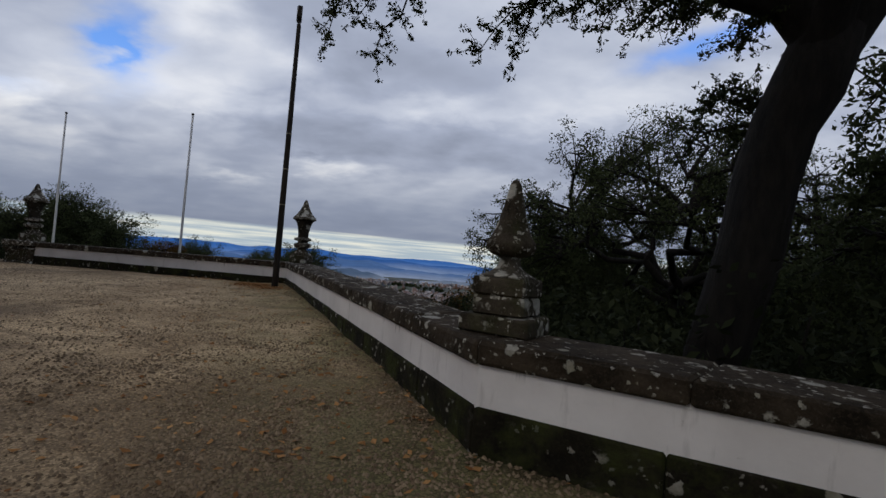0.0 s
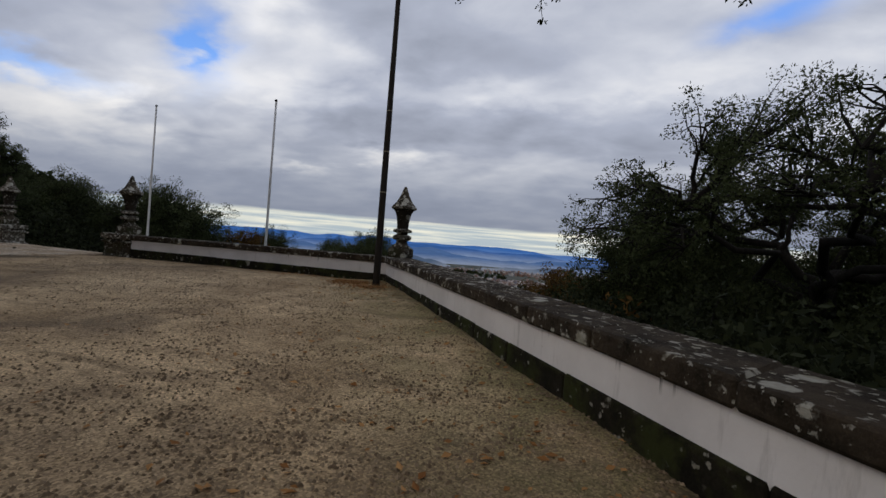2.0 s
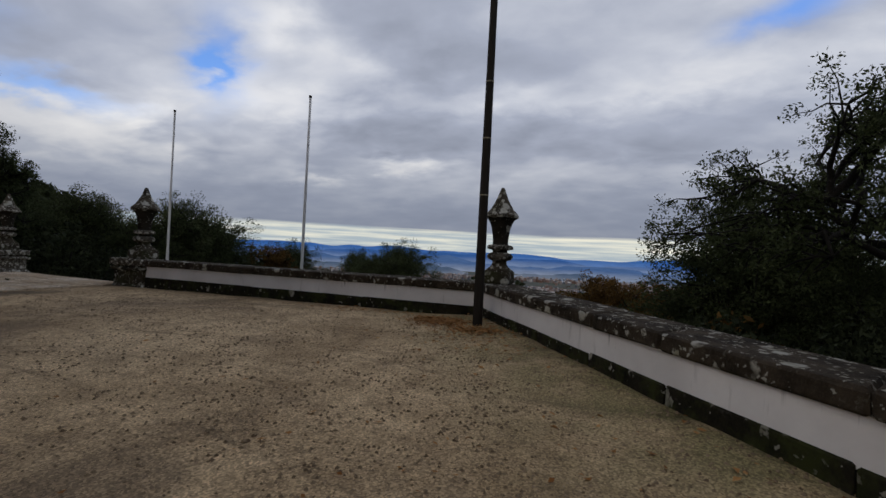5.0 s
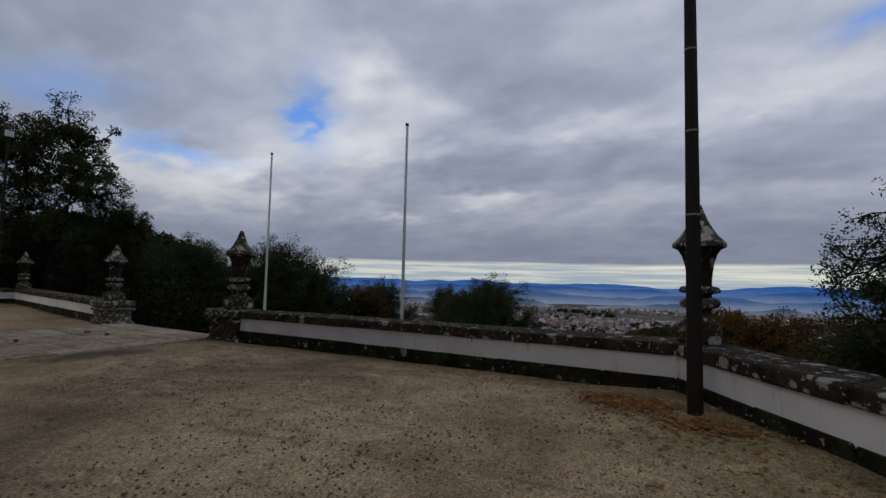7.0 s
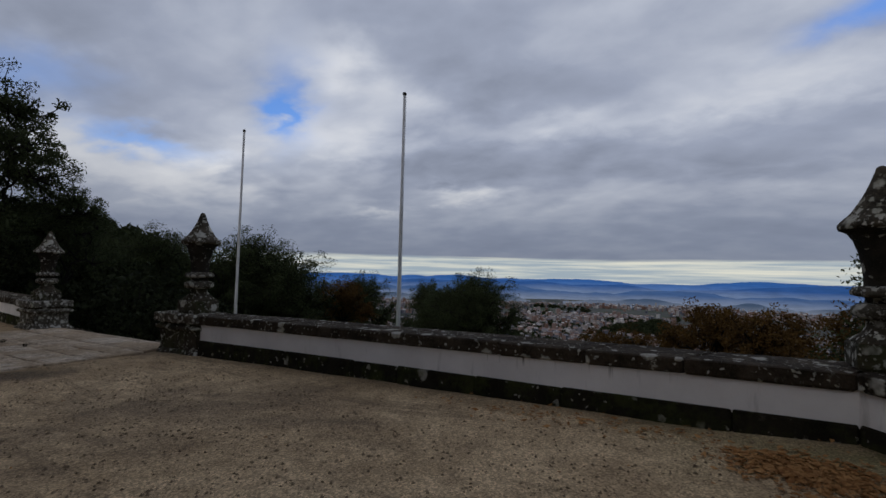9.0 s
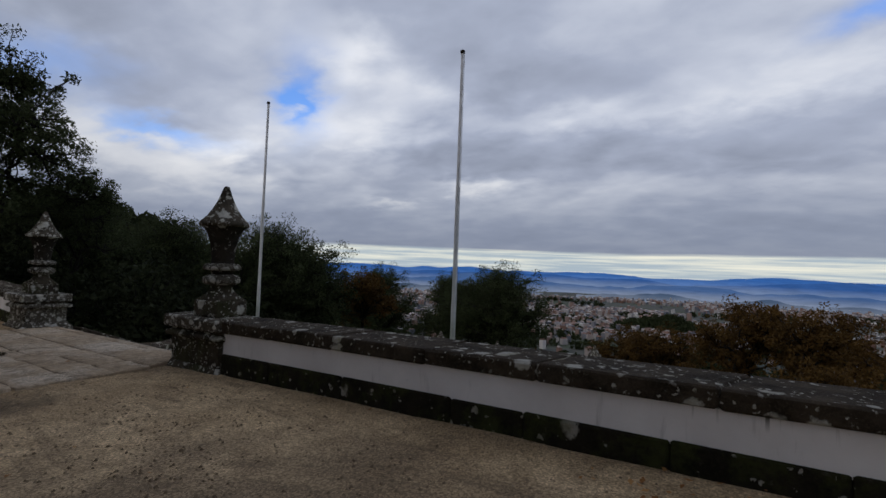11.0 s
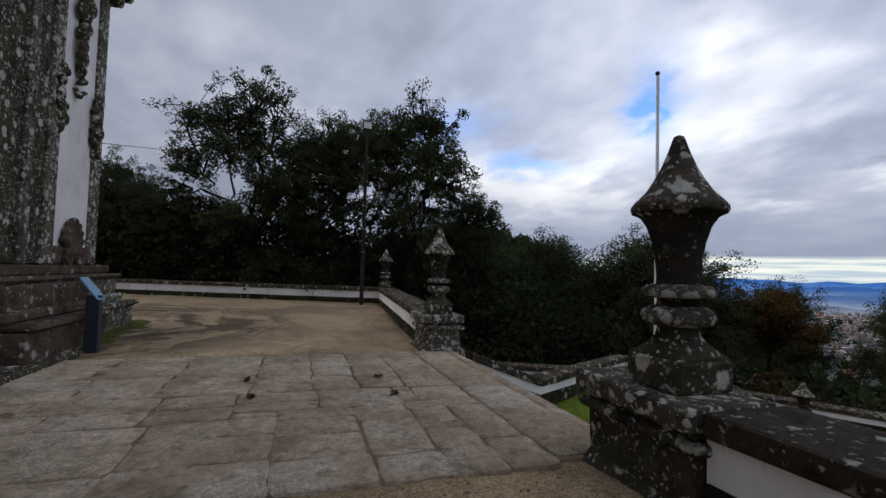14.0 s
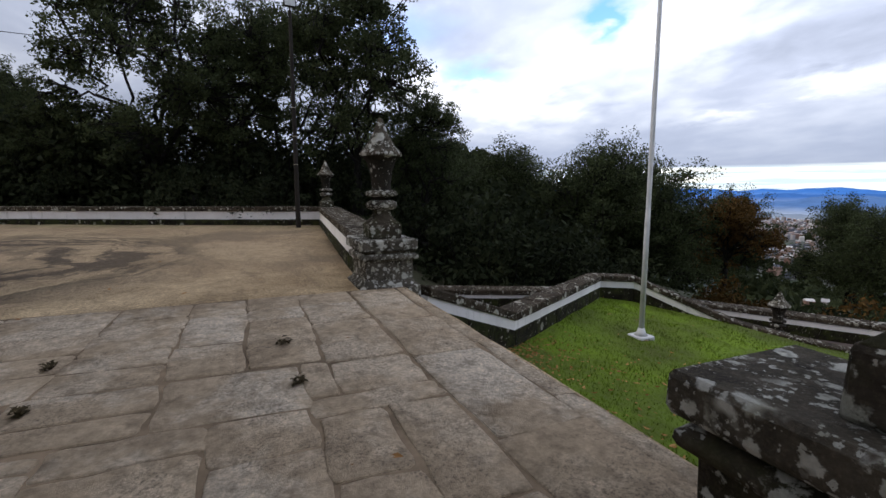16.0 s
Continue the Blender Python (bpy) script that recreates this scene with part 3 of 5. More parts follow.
def parapet(name, pts, tops, label, depth=0.66, white=0.30, cap=0.17, foot=None, stone=1.25, names=None):
    """A low rendered wall on a stone plinth under a stone coping. tops: the height of the white panel's upper edge at each point."""
    body, cap_l, base_l = [[offset_line(pts, d) for d in pair] for pair in ((0.0, depth), (-0.055, depth + 0.05), (-0.028, depth + 0.02))]
    for k in range(len(pts) - 1):
        t0, t1 = tops[k], tops[k + 1]
        top = lambda u, a=t0, b=t1: a + (b - a) * u
        wall = part("wall_" + (names or [name] * 9)[k], wall_strip(bmesh.new(), body, k, 0, 1, lambda u: top(u) - white - 0.03, lambda u: top(u) + 0.002, bevel=0.0), PLASTER, None)
        tagged(wall, label, "wall", kind="structure")
        length = (pts[k + 1] - pts[k]).length
        count = max(1, round(length / stone))
        cuts = [0.0] + [(i + random.uniform(-0.22, 0.22)) / count for i in range(1, count)] + [1.0]
        gap = 0.004 / length
        for u0, u1 in zip(cuts, cuts[1:]):
            lift = random.uniform(-0.006, 0.006)
            part("coping_stone", wall_strip(bmesh.new(), cap_l, k, u0 + gap, u1 - gap, lambda u: top(u), lambda u: top(u) + cap + lift, 0.006, 0.022), STONE_CAP, wall)
        cuts = [0.0] + [(i + random.uniform(-0.25, 0.25)) / count for i in range(1, count)] + [1.0]
        for u0, u1 in zip(cuts, cuts[1:]):
            part("plinth_stone", wall_strip(bmesh.new(), base_l, k, u0 + gap, u1 - gap, lambda u: top(u) - white - (foot or 0.75), lambda u: top(u) - white + random.uniform(-0.006, 0.006), 0.006, 0.016), STONE_BASE, wall)


EAST = [EAST_END, A, B, C]
parapet("east", EAST, [0.64, 0.79, 0.89, 0.79], "low white rendered wall with a lichened granite coping", names=["east_return", "east", "north"])
parapet("west", [D, E, WEST_MID, WEST_END], [0.72, 0.80, 0.80, 0.80], "low white rendered wall under a dark granite coping", names=["north_west", "west", "west_far"])

# stair parapets below the opening
V, PK, PL, PQ = Vector((-25.0, 15.35)), Vector((-28.8, 20.85)), Vector((-28.35, 22.2)), Vector((-26.25, 24.1))
parapet("stair", [Vector((-24.2, 13.25)), V, PK, PL, PQ], [-0.06, -0.92, -1.22, -1.28, -2.36], "sloping white stair wall with granite coping", depth=0.42, white=0.2, cap=0.17, foot=0.8, names=["stair", "stair_lower", "stair_level", "stair_descent"])
KERB = [PQ, Vector((-24.9, 24.85)), Vector((-23.5, 25.85)), Vector((-20.0, 28.2))]
parapet("lawn_kerb", KERB, [-2.40, -2.62, -2.82, -3.2], "low granite kerb along the lawn", depth=0.30, white=0.2, cap=0.17, foot=0.8, names=["kerb", "kerb_lower", "kerb_foot"])
parapet("landing", [Vector((-30.2, 21.0)), Vector((-31.9, 16.2)), Vector((-33.5, 13.9))][::-1], [-1.75, -1.85, -1.95], "low dark stone wall of a lower landing", white=0.12, names=["landing", "landing_far"])
parapet("lower", [Vector((-34.5, 25.5)), Vector((-25.9, 30.9)), Vector((-14.0, 36.0))][::-1][::-1], [-3.12, -3.15, -3.2], "white wall of the lower path under granite coping", white=0.2, names=["lower_path", "lower_path_far"])


def lawn_z(x, y):
    return -1.40 - 0.119 * (y - 15.4) - 0.09 * (min(x, -24.0) + 25)


LAWN = [(-24.2, 13.0), (-25.0, 15.4), tuple(PK), tuple(PL), tuple(PQ), (-24.9, 24.85), (-23.5, 25.85), (-20.0, 28.2), (-9.0, 28.2), (-9.0, 13.0)]
tagged(floor_sheet("lawn", LAWN, lawn_z, 0.5, GRASS, 1.2, 0.05), "bright green mossy lawn below the terrace", "lawn")
tagged(floor_sheet("lower_path", [(-34.0, 26.2), (-30.2, 21.6), (-28.7, 22.4), (-26.4, 24.5), (-25.0, 25.2), (-23.6, 26.2), (-20.1, 28.6), (-13, 28.6), (-13, 36.4), (-25.9, 30.9)], lambda x, y: -3.75, 1.0, PATH, 1.0, 0.02), "damp earth path of the lower terrace", "path")
tagged(floor_sheet("landing_floor", [(-31.5, 20.0), (-29.0, 20.9), (-25.4, 15.4), (-25.0, 13.4), (-33.0, 13.8)], lambda x, y: -2.45, 1.0, PATH, 1.0, 0.02), "dark earth landing", "landing")


stairs = thing("stone_stairs", -22.75, 13.0, 0.0, "granite stairs going down from the terrace opening", "stairs")
for k in range(5):
    part("step", block(-1.45, 1.45, 0.02 + 0.30 * k, 0.36 + 0.30 * k, -1.6, -0.36 - 0.17 * k, 0.006, 0.015), STONE_PALE, stairs)


# ---- pedestals and finials ----
FINIAL = [(0.255, 0.0), (0.262, 0.012), (0.235, 0.045), (0.185, 0.10), (0.155, 0.16), (0.15, 0.225), (0.20, 0.24), (0.25, 0.265), (0.268, 0.31), (0.255, 0.355), (0.20, 0.39),
          (0.16, 0.40), (0.155, 0.45), (0.215, 0.462), (0.262, 0.475), (0.268, 0.515), (0.24, 0.555), (0.165, 0.57), (0.163, 0.63), (0.173, 0.75), (0.197, 0.90), (0.238, 1.03), (0.285, 1.105),
          (0.320, 1.125), (0.352, 1.138), (0.362, 1.165), (0.360, 1.195), (0.335, 1.228), (0.25, 1.315), (0.185, 1.42), (0.13, 1.525), (0.085, 1.64), (0.055, 1.73), (0.04, 1.77), (0.015, 1.785)]


def finial(x, y, z, scale, label):
    ob = thing("stone_finial", x, y, z, label, "finial", "stone finials on the parapet", random.uniform(-3, 3))
    part("block", block(-0.275 * scale, 0.275 * scale, -0.275 * scale, 0.275 * scale, 0, 0.25 * scale, 0.006, 0.02), STONE, ob)
    rows = [(r * scale, (h + 0.25) * scale) for r, h in FINIAL[:18]]
    upper = [(r * scale, (h + 0.25) * scale) for r, h in FINIAL[16:25]]
    roof = [(r * scale, (h + 0.25) * scale) for r, h in FINIAL[24:]]
    part("foot", lathe(rows[:7], 40, 0.0, 0.015, flare=True), STONE, ob, "flared stone foot", True)
    part("lower_ring", lathe(rows[6:12], 64, 0.0, 0.03, lobes=10), STONE_PALE, ob, "pale lichened ring", True)
    # darker stone in the gap between the two rings
    part("neck", lathe(rows[11:14], 36, 0.0, 0.01), STONE_DARK, ob, "dark neck", True)
    part("upper_ring", lathe(rows[13:18], 64, 0.0, 0.03, lobes=12), STONE_PALE, ob, "pale lichened ring", True)
    part("urn", lathe(upper, 40, 0.0, 0.01), STONE_DARK, ob, "dark flaring urn", True)
    part("pointed_lid", lathe(roof, 36, 0.0, 0.02), STONE_LID, ob, "pointed lid spotted with lichen", True)
    return ob


def moulded(w, d, profile):
    """A rectangular block whose sides follow rows of (overhang, height), worn a little."""
    bm = bmesh.new()
    rings, cuts = [], 7
    for o, z in profile:
        a, b = w + o, d + o
        corners = [(-a, -b), (a, -b), (a, b), (-a, b)]
        ring = []
        for (px, py), (qx, qy) in zip(corners, corners[1:] + corners[:1]):
            for i in range(cuts):
                f = i / cuts
                x, y = px + (qx - px) * f, py + (qy - py) * f
                k = 0.012 * noise.noise((x * 6, y * 6, z * 6)) - (0.012 if i == 0 else 0.0)
                ring.append(bm.verts.new((x * (1 + k / a), y * (1 + k / b), z + 0.3 * k)))
        rings.append(ring)
    n = len(rings[0])
    for lo, hi in zip(rings, rings[1:]):
        for i in range(n):
            bm.faces.new((lo[i], lo[(i + 1) % n], hi[(i + 1) % n], hi[i]))
    bm.faces.new(rings[-1])
    bm.faces.new(rings[0][::-1])
    return bm


def pedestal(x0, x1, y0, y1, z0, z1, deep, stone, cap):
    ob = thing("pedestal", (x0 + x1) / 2, (y0 + y1) / 2, 0, "dark moulded granite pedestal ending the wall", "pedestal", "wall pedestals")
    w, d = (x1 - x0) / 2, (y1 - y0) / 2
    h = z1 - z0
    lip = lambda f: moulded(w, d, f)
    part("foot", lip([(0.07, z0 - deep), (0.07, z0 + 0.03), (0.055, z0 + 0.07), (0.0, z0 + 0.11), (-0.02, z0 + 0.16)]), stone, ob, "", True)
    part("shaft", lip([(-0.03, z0 + 0.155), (-0.03, z1 - 0.33), (-0.015, z1 - 0.31)]), stone, ob)
    part("moulding", lip([(-0.012, z1 - 0.312), (0.03, z1 - 0.30), (0.045, z1 - 0.27), (0.04, z1 - 0.235), (0.0, z1 - 0.212), (-0.02, z1 - 0.205)]), stone, ob, "rounded stone moulding", True)
    part("neck", lip([(-0.02, z1 - 0.207), (-0.02, z1 - 0.19), (0.03, z1 - 0.165)]), STONE, ob)
    part("cap", block(-w - 0.06, w, -d - 0.06, d + 0.04, z1 - 0.165, z1 + 0.006, 0.007, 0.02), cap, ob)
    return ob


pedestal(-18.15, C.x - 0.004, 12.36, 13.06, 0.12, 0.96, 1.5, STONE, STONE_LID)
pedestal(D.x + 0.004, -23.70, 12.34, 13.16, 0.12, 0.89, 1.5, STONE_PALE, STONE_PALE)
finial(-17.45, 12.74, 0.962, 0.985, "tall lichened granite finial beside the opening")
finial(-24.2, 12.76, 0.892, 0.92, "lichened granite finial on a square pedestal")
finial(B.x + 0.27, B.y + 0.30, 1.062, 0.93, "dark granite finial on the wall corner")
finial(E.x + 0.05, E.y + 0.25, 0.97, 0.85, "dark granite finial in front of trees")


def spire(x, y, z):
    ob = thing("stone_spire", x, y, z, "short dark granite spire on stepped blocks", "finial", "", -18)
    part("lower_block", block(-0.33, 0.33, -0.30, 0.30, 0, 0.16, 0.008, 0.02), STONE, ob)
    part("middle_block", block(-0.245, 0.245, -0.235, 0.235, 0.162, 0.33, 0.008, 0.02), STONE, ob)
    part("upper_block", block(-0.25, 0.25, -0.24, 0.24, 0.332, 0.50, 0.008, 0.02), STONE, ob)
    part("collar", lathe([(0.21, 0.502), (0.205, 0.515), (0.15, 0.55), (0.105, 0.60), (0.095, 0.66), (0.10, 0.69)], 32, 0, 0.02, flare=True), STONE_PALE, ob, "pale flared collar", True)
    part("bulb", lathe([(0.10, 0.688), (0.15, 0.70), (0.205, 0.73), (0.232, 0.775), (0.225, 0.82), (0.185, 0.88), (0.155, 0.95), (0.125, 1.04), (0.10, 1.14), (0.075, 1.25), (0.05, 1.36), (0.025, 1.40)], 32, 0, 0.03), STONE, ob, "pointed stone bulb", True)
    return ob


spire(-0.28, 3.80, 0.965).scale = (0.88, 0.88, 0.88)


def low_finial(x, y, z):
    ob = thing("stone_finial", x, y, z, "small granite finial beside the lower path", "finial", "small finials of the lower path")
    part("post", block(-0.3, 0.3, -0.3, 0.3, 0, 0.45, 0.006, 0.03), STONE, ob)
    part("urn", lathe([(r * 0.95, 0.45 + h * 0.80) for r, h in FINIAL[:25]], 24, 0, 0.02), STONE_DARK, ob, "dark urn", True)
    part("pointed_lid", lathe([(r * 0.95, 0.45 + h * 0.80) for r, h in FINIAL[24:]], 24, 0, 0.02), STONE_PALE, ob, "pale lichened lid", True)


low_finial(-27.0, 27.6, -3.75)
for x, y in ((-24.9, 31.9), (-20.9, 31.0), (-16.4, 33.2)):
    low_finial(x, y, -3.85)



# ---- poles ----
def lamp_post(x, y, z, height, turn, lean, label):
    ob = thing("lamp_post", x, y, z, label, "street lamp", "floodlight posts", turn)
    part("shaft", lathe([(0.088, -0.3), (0.088, 0.0), (0.085, 1.0), (0.056, height - 0.5)], 8), IRON, ob)
    for k in range(3):
        h = 2.24 + 0.98 * k
        part("strap", lathe([(0.0945 - 0.0046 * h, h - 0.011), (0.0945 - 0.0046 * h, h + 0.011)], 8), BAND, ob, "thin pale strap")
    arm = tube(bmesh.new(), (0, 0, height - 0.52), (0, 0, height - 0.2), 0.03, 0.03, 8)
    part("bracket", arm, IRON, ob)
    head = part("floodlight", block(-0.20, 0.20, -0.07, 0.06, height - 0.38, height - 0.05, 0, 0.02), IRON, ob, "dark floodlight housing")
    part("lens", block(-0.17, 0.17, -0.085, -0.072, height - 0.35, height - 0.08, 0, 0.004), GLASS, head, "pale glass front")
    return ob


lamp_post(-7.135, 11.45, ground_z(-7.1, 11.45), 7.75, 302, 0, "dark steel lamp post with pale straps beside the wall")
lamp_post(-34.4, 12.4, ground_z(-34.4, 12.4), 7.9, 95, 0, "dark steel lamp post in front of trees")


def flagpole(x, y, top):
    z = lawn_z(x, y)
    ob = thing("flagpole", x, y, z, "bare white metal flagpole standing on the lawn", "flagpole", "flagpoles on the lawn")
    h = top - z
    part("base_plate", block(-0.22, 0.22, -0.22, 0.22, -0.25, 0.07, 0, 0.02), WHITE, ob, "off-white base plate")
    part("collar", lathe([(0.16, 0.07), (0.10, 0.14), (0.075, 0.24)], 16), WHITE, ob, "", True)
    part("shaft", lathe([(0.062, 0.07), (0.060, h * 0.3), (0.052, h * 0.3 + 0.02), (0.050, h * 0.62), (0.042, h * 0.62 + 0.02), (0.038, h - 0.1)], 14), WHITE, ob, "", True)
    part("finial_cap", lathe([(0.045, h - 0.1), (0.062, h - 0.07), (0.06, h - 0.02), (0.03, h)], 12), IRON, ob, "dark cap", True)
    part("halyard", tube(bmesh.new(), (0.075, 0, 1.2), (0.06, 0, h - 0.1), 0.006, 0.006, 5), WHITE, ob, "thin rope")


flagpole(-16.55, 18.45, 7.36)
flagpole(-25.02, 19.27, 7.58)


# ---- trees ----
def leaf_mesh(name, centres, radii, per, size, mat, seed, droop=0.0):
    """Many small bent leaves around clump centres, as one mesh."""
    rng = np.random.default_rng(seed)
    c = np.repeat(np.array(centres), per, axis=0)
    r = np.repeat(np.array(radii), per)[:, None]
    n = len(c)
    d = rng.normal(size=(n, 3))
    d /= np.linalg.norm(d, axis=1)[:, None]
    p = c + d * r * rng.random((n, 1)) ** 0.45 * np.array([1, 1, 0.72])
    u = rng.normal(size=(n, 3))
    u /= np.linalg.norm(u, axis=1)[:, None]
    w = np.cross(u, rng.normal(size=(n, 3)))
    w /= np.linalg.norm(w, axis=1)[:, None] + 1e-9
    s = size * (0.6 + 0.8 * rng.random((n, 1)))
    v = np.stack([p - u * s, p + w * s * 0.42, p + u * s, p - w * s * 0.42], axis=1).reshape(-1, 3)
    me = bpy.data.meshes.new(name)
    me.vertices.add(4 * n)
    me.vertices.foreach_set("co", v.astype(np.float32).ravel())
    me.loops.add(4 * n)
    me.loops.foreach_set("vertex_index", np.arange(4 * n, dtype=np.int32))
    me.polygons.add(n)
    me.polygons.foreach_set("loop_start", np.arange(0, 4 * n, 4, dtype=np.int32))
    me.update(calc_edges=True)
    me.validate()
    me.materials.append(mat)
    return me


def limb(bm, pts, r0, r1, steps=7):
    """A bent, tapered branch through points."""
    rings = []
    for i, p in enumerate(pts):
        a, b = pts[max(0, i - 1)], pts[min(len(pts) - 1, i + 1)]
        q = (b - a).to_track_quat("Z", "Y")
        r = r0 + (r1 - r0) * i / (len(pts) - 1)
        r *= 1 + 0.12 * noise.noise(p * 1.3)
        rings.append([bm.verts.new(p + q @ Vector((r * math.cos(2 * math.pi * k / steps), r * math.sin(2 * math.pi * k / steps), 0))) for k in range(steps)])
    for lo, hi in zip(rings, rings[1:]):
        for k in range(steps):
            j = (k + 1) % steps
            bm.faces.new((lo[k], lo[j], hi[j], hi[k]))
    bm.faces.new(rings[-1])


def bend(a, b, n, wob, sag=0.0):
    pts = []
    for i in range(n + 1):
        t = i / n
        p = a.lerp(b, t)
        p += Vector([random.uniform(-wob, wob) for _ in range(3)]) * math.sin(math.pi * t)
        p.z += sag * math.sin(math.pi * t)
        pts.append(p)
    return pts


def tree(name, x, y, z, lobes, trunk, label, mat, per=60, twigs=16, clump=0.5, size=0.10, spread=1.0, seed=1, lean=(0, 0), turn=0.0, flat=0.75, arm=(0.32, 0.5), arch=0.06, first=3, mains=0):
    """A tree: trunk, limbs to each lobe, twigs in each lobe, leaves round each twig's end.
    lobes: rows of (x, y, z, radius) from its base; trunk: (height of the fork, radius at the foot)."""
    random.seed(seed)
    ob = thing(name, x, y, z, label, "tree", turn=turn)
    fork_h, foot = trunk
    bm = bmesh.new()
    fork = Vector((lean[0], lean[1], fork_h))
    limb(bm, [Vector((0, 0, -1.0)), *bend(Vector((0, 0, 0)), fork, 5, 0.10 * foot)], foot * 1.15, foot * 0.72, 12)
    centres, radii = [], []
    boughs = []
    for k in range(mains):
        # heavy winding boughs, from which the lighter limbs branch off
        mine = [Vector(l[:3]) for l in lobes if int((math.atan2(l[1], l[0]) / 6.2832 + 0.5) * mains) % mains == k]
        if mine:
            end = sum(mine, Vector()) / len(mine)
            end = fork.lerp(end, 0.95) - Vector((0, 0, 0.6))
            bough = bend(fork.lerp(Vector((0, 0, 0)), random.uniform(0.0, 0.2)), end, 8, 0.11 * (end - fork).length, 0.03 * (end - fork).length)
            limb(bm, bough, foot * random.uniform(0.30, 0.44), foot * 0.12, 9)
            boughs.append(bough)
    for lx, ly, lz, lr in lobes:
        mid = Vector((lx, ly, lz))
        start = fork.lerp(Vector((0, 0, 0)), random.uniform(0.0, 0.25))
        if boughs:
            start = min((p for b in boughs for p in b[2:]), key=lambda p: (p - mid).length + 0.6 * max(0.0, p.z - mid.z) + random.uniform(0, 0.8))
        path = bend(start, mid, 6, 0.16 * (mid - start).length ** 0.8, arch * (mid - start).length)
        limb(bm, path, foot * random.uniform(*arm) * (0.42 if boughs else 1.0), 0.03, 7)
        for k in range(twigs):
            d = Vector((random.gauss(0, 1), random.gauss(0, 1), random.gauss(0, flat)))
            end = mid + d.normalized() * lr * random.uniform(0.45, 1.05) * Vector((1, 1, 0.85)).length / 1.6 * spread
            root = path[random.randint(first, 6)]
            limb(bm, bend(root, end, 3, 0.10 * lr, 0.05), 0.045, 0.012, 3)
            centres.append(tuple(end))
            radii.append(clump * random.uniform(0.65, 1.3))
            if k % 2:
                centres.append(tuple(root.lerp(end, 0.55) + Vector([random.uniform(-0.3, 0.3) for _ in range(3)])))
                radii.append(clump * random.uniform(0.5, 0.95))
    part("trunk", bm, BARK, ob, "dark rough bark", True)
    crown = new("crown", leaf_mesh("crown", centres, radii, per, size, mat, seed))
    crown.parent = ob
    return ob


def lobes_round(seed, radius, low, high, count, size):
    """Lobes of a broad, uneven crown."""
    rng = random.Random(seed)
    out = []
    for i in range(count):
        a = 2.399 * i + rng.uniform(-0.4, 0.4)
        f = (i + 0.5) / count
        h = low + (high - low) * rng.random() ** 0.8
        squeeze = 1.0 - 0.85 * max(0.0, (h - low) / (high - low) - 0.35)
        r = radius * math.sqrt(f) * squeeze * rng.uniform(0.8, 1.1)
        out.append((r * math.cos(a), r * math.sin(a), h, size * rng.uniform(0.75, 1.25)))
    return out


# the near leaning oak over the wall, with hanging sprays
def spray(bm, cs, rs, start, end, sag, rng):
    """A light branch with curling twigs and small leaves strung along them."""
    a, b = Vector(start), Vector(end)
    run = bend(a, b, 7, 0.07 * (b - a).length, sag)
    limb(bm, run, 0.030, 0.008, 5)
    ahead = (b - a).normalized()
    for p in run[1:]:
        for _ in range(5):
            way = ahead * 0.6 + Vector((rng.gauss(0, 0.7), rng.gauss(0, 0.7), rng.gauss(-0.15, 0.6)))
            tip = p + way.normalized() * rng.uniform(0.18, 0.5)
            twig = bend(p, tip, 3, 0.06)
            limb(bm, twig, 0.009, 0.003, 3)
            for q in twig[1:]:
                cs.append(tuple(q))
                rs.append(rng.uniform(0.05, 0.11))


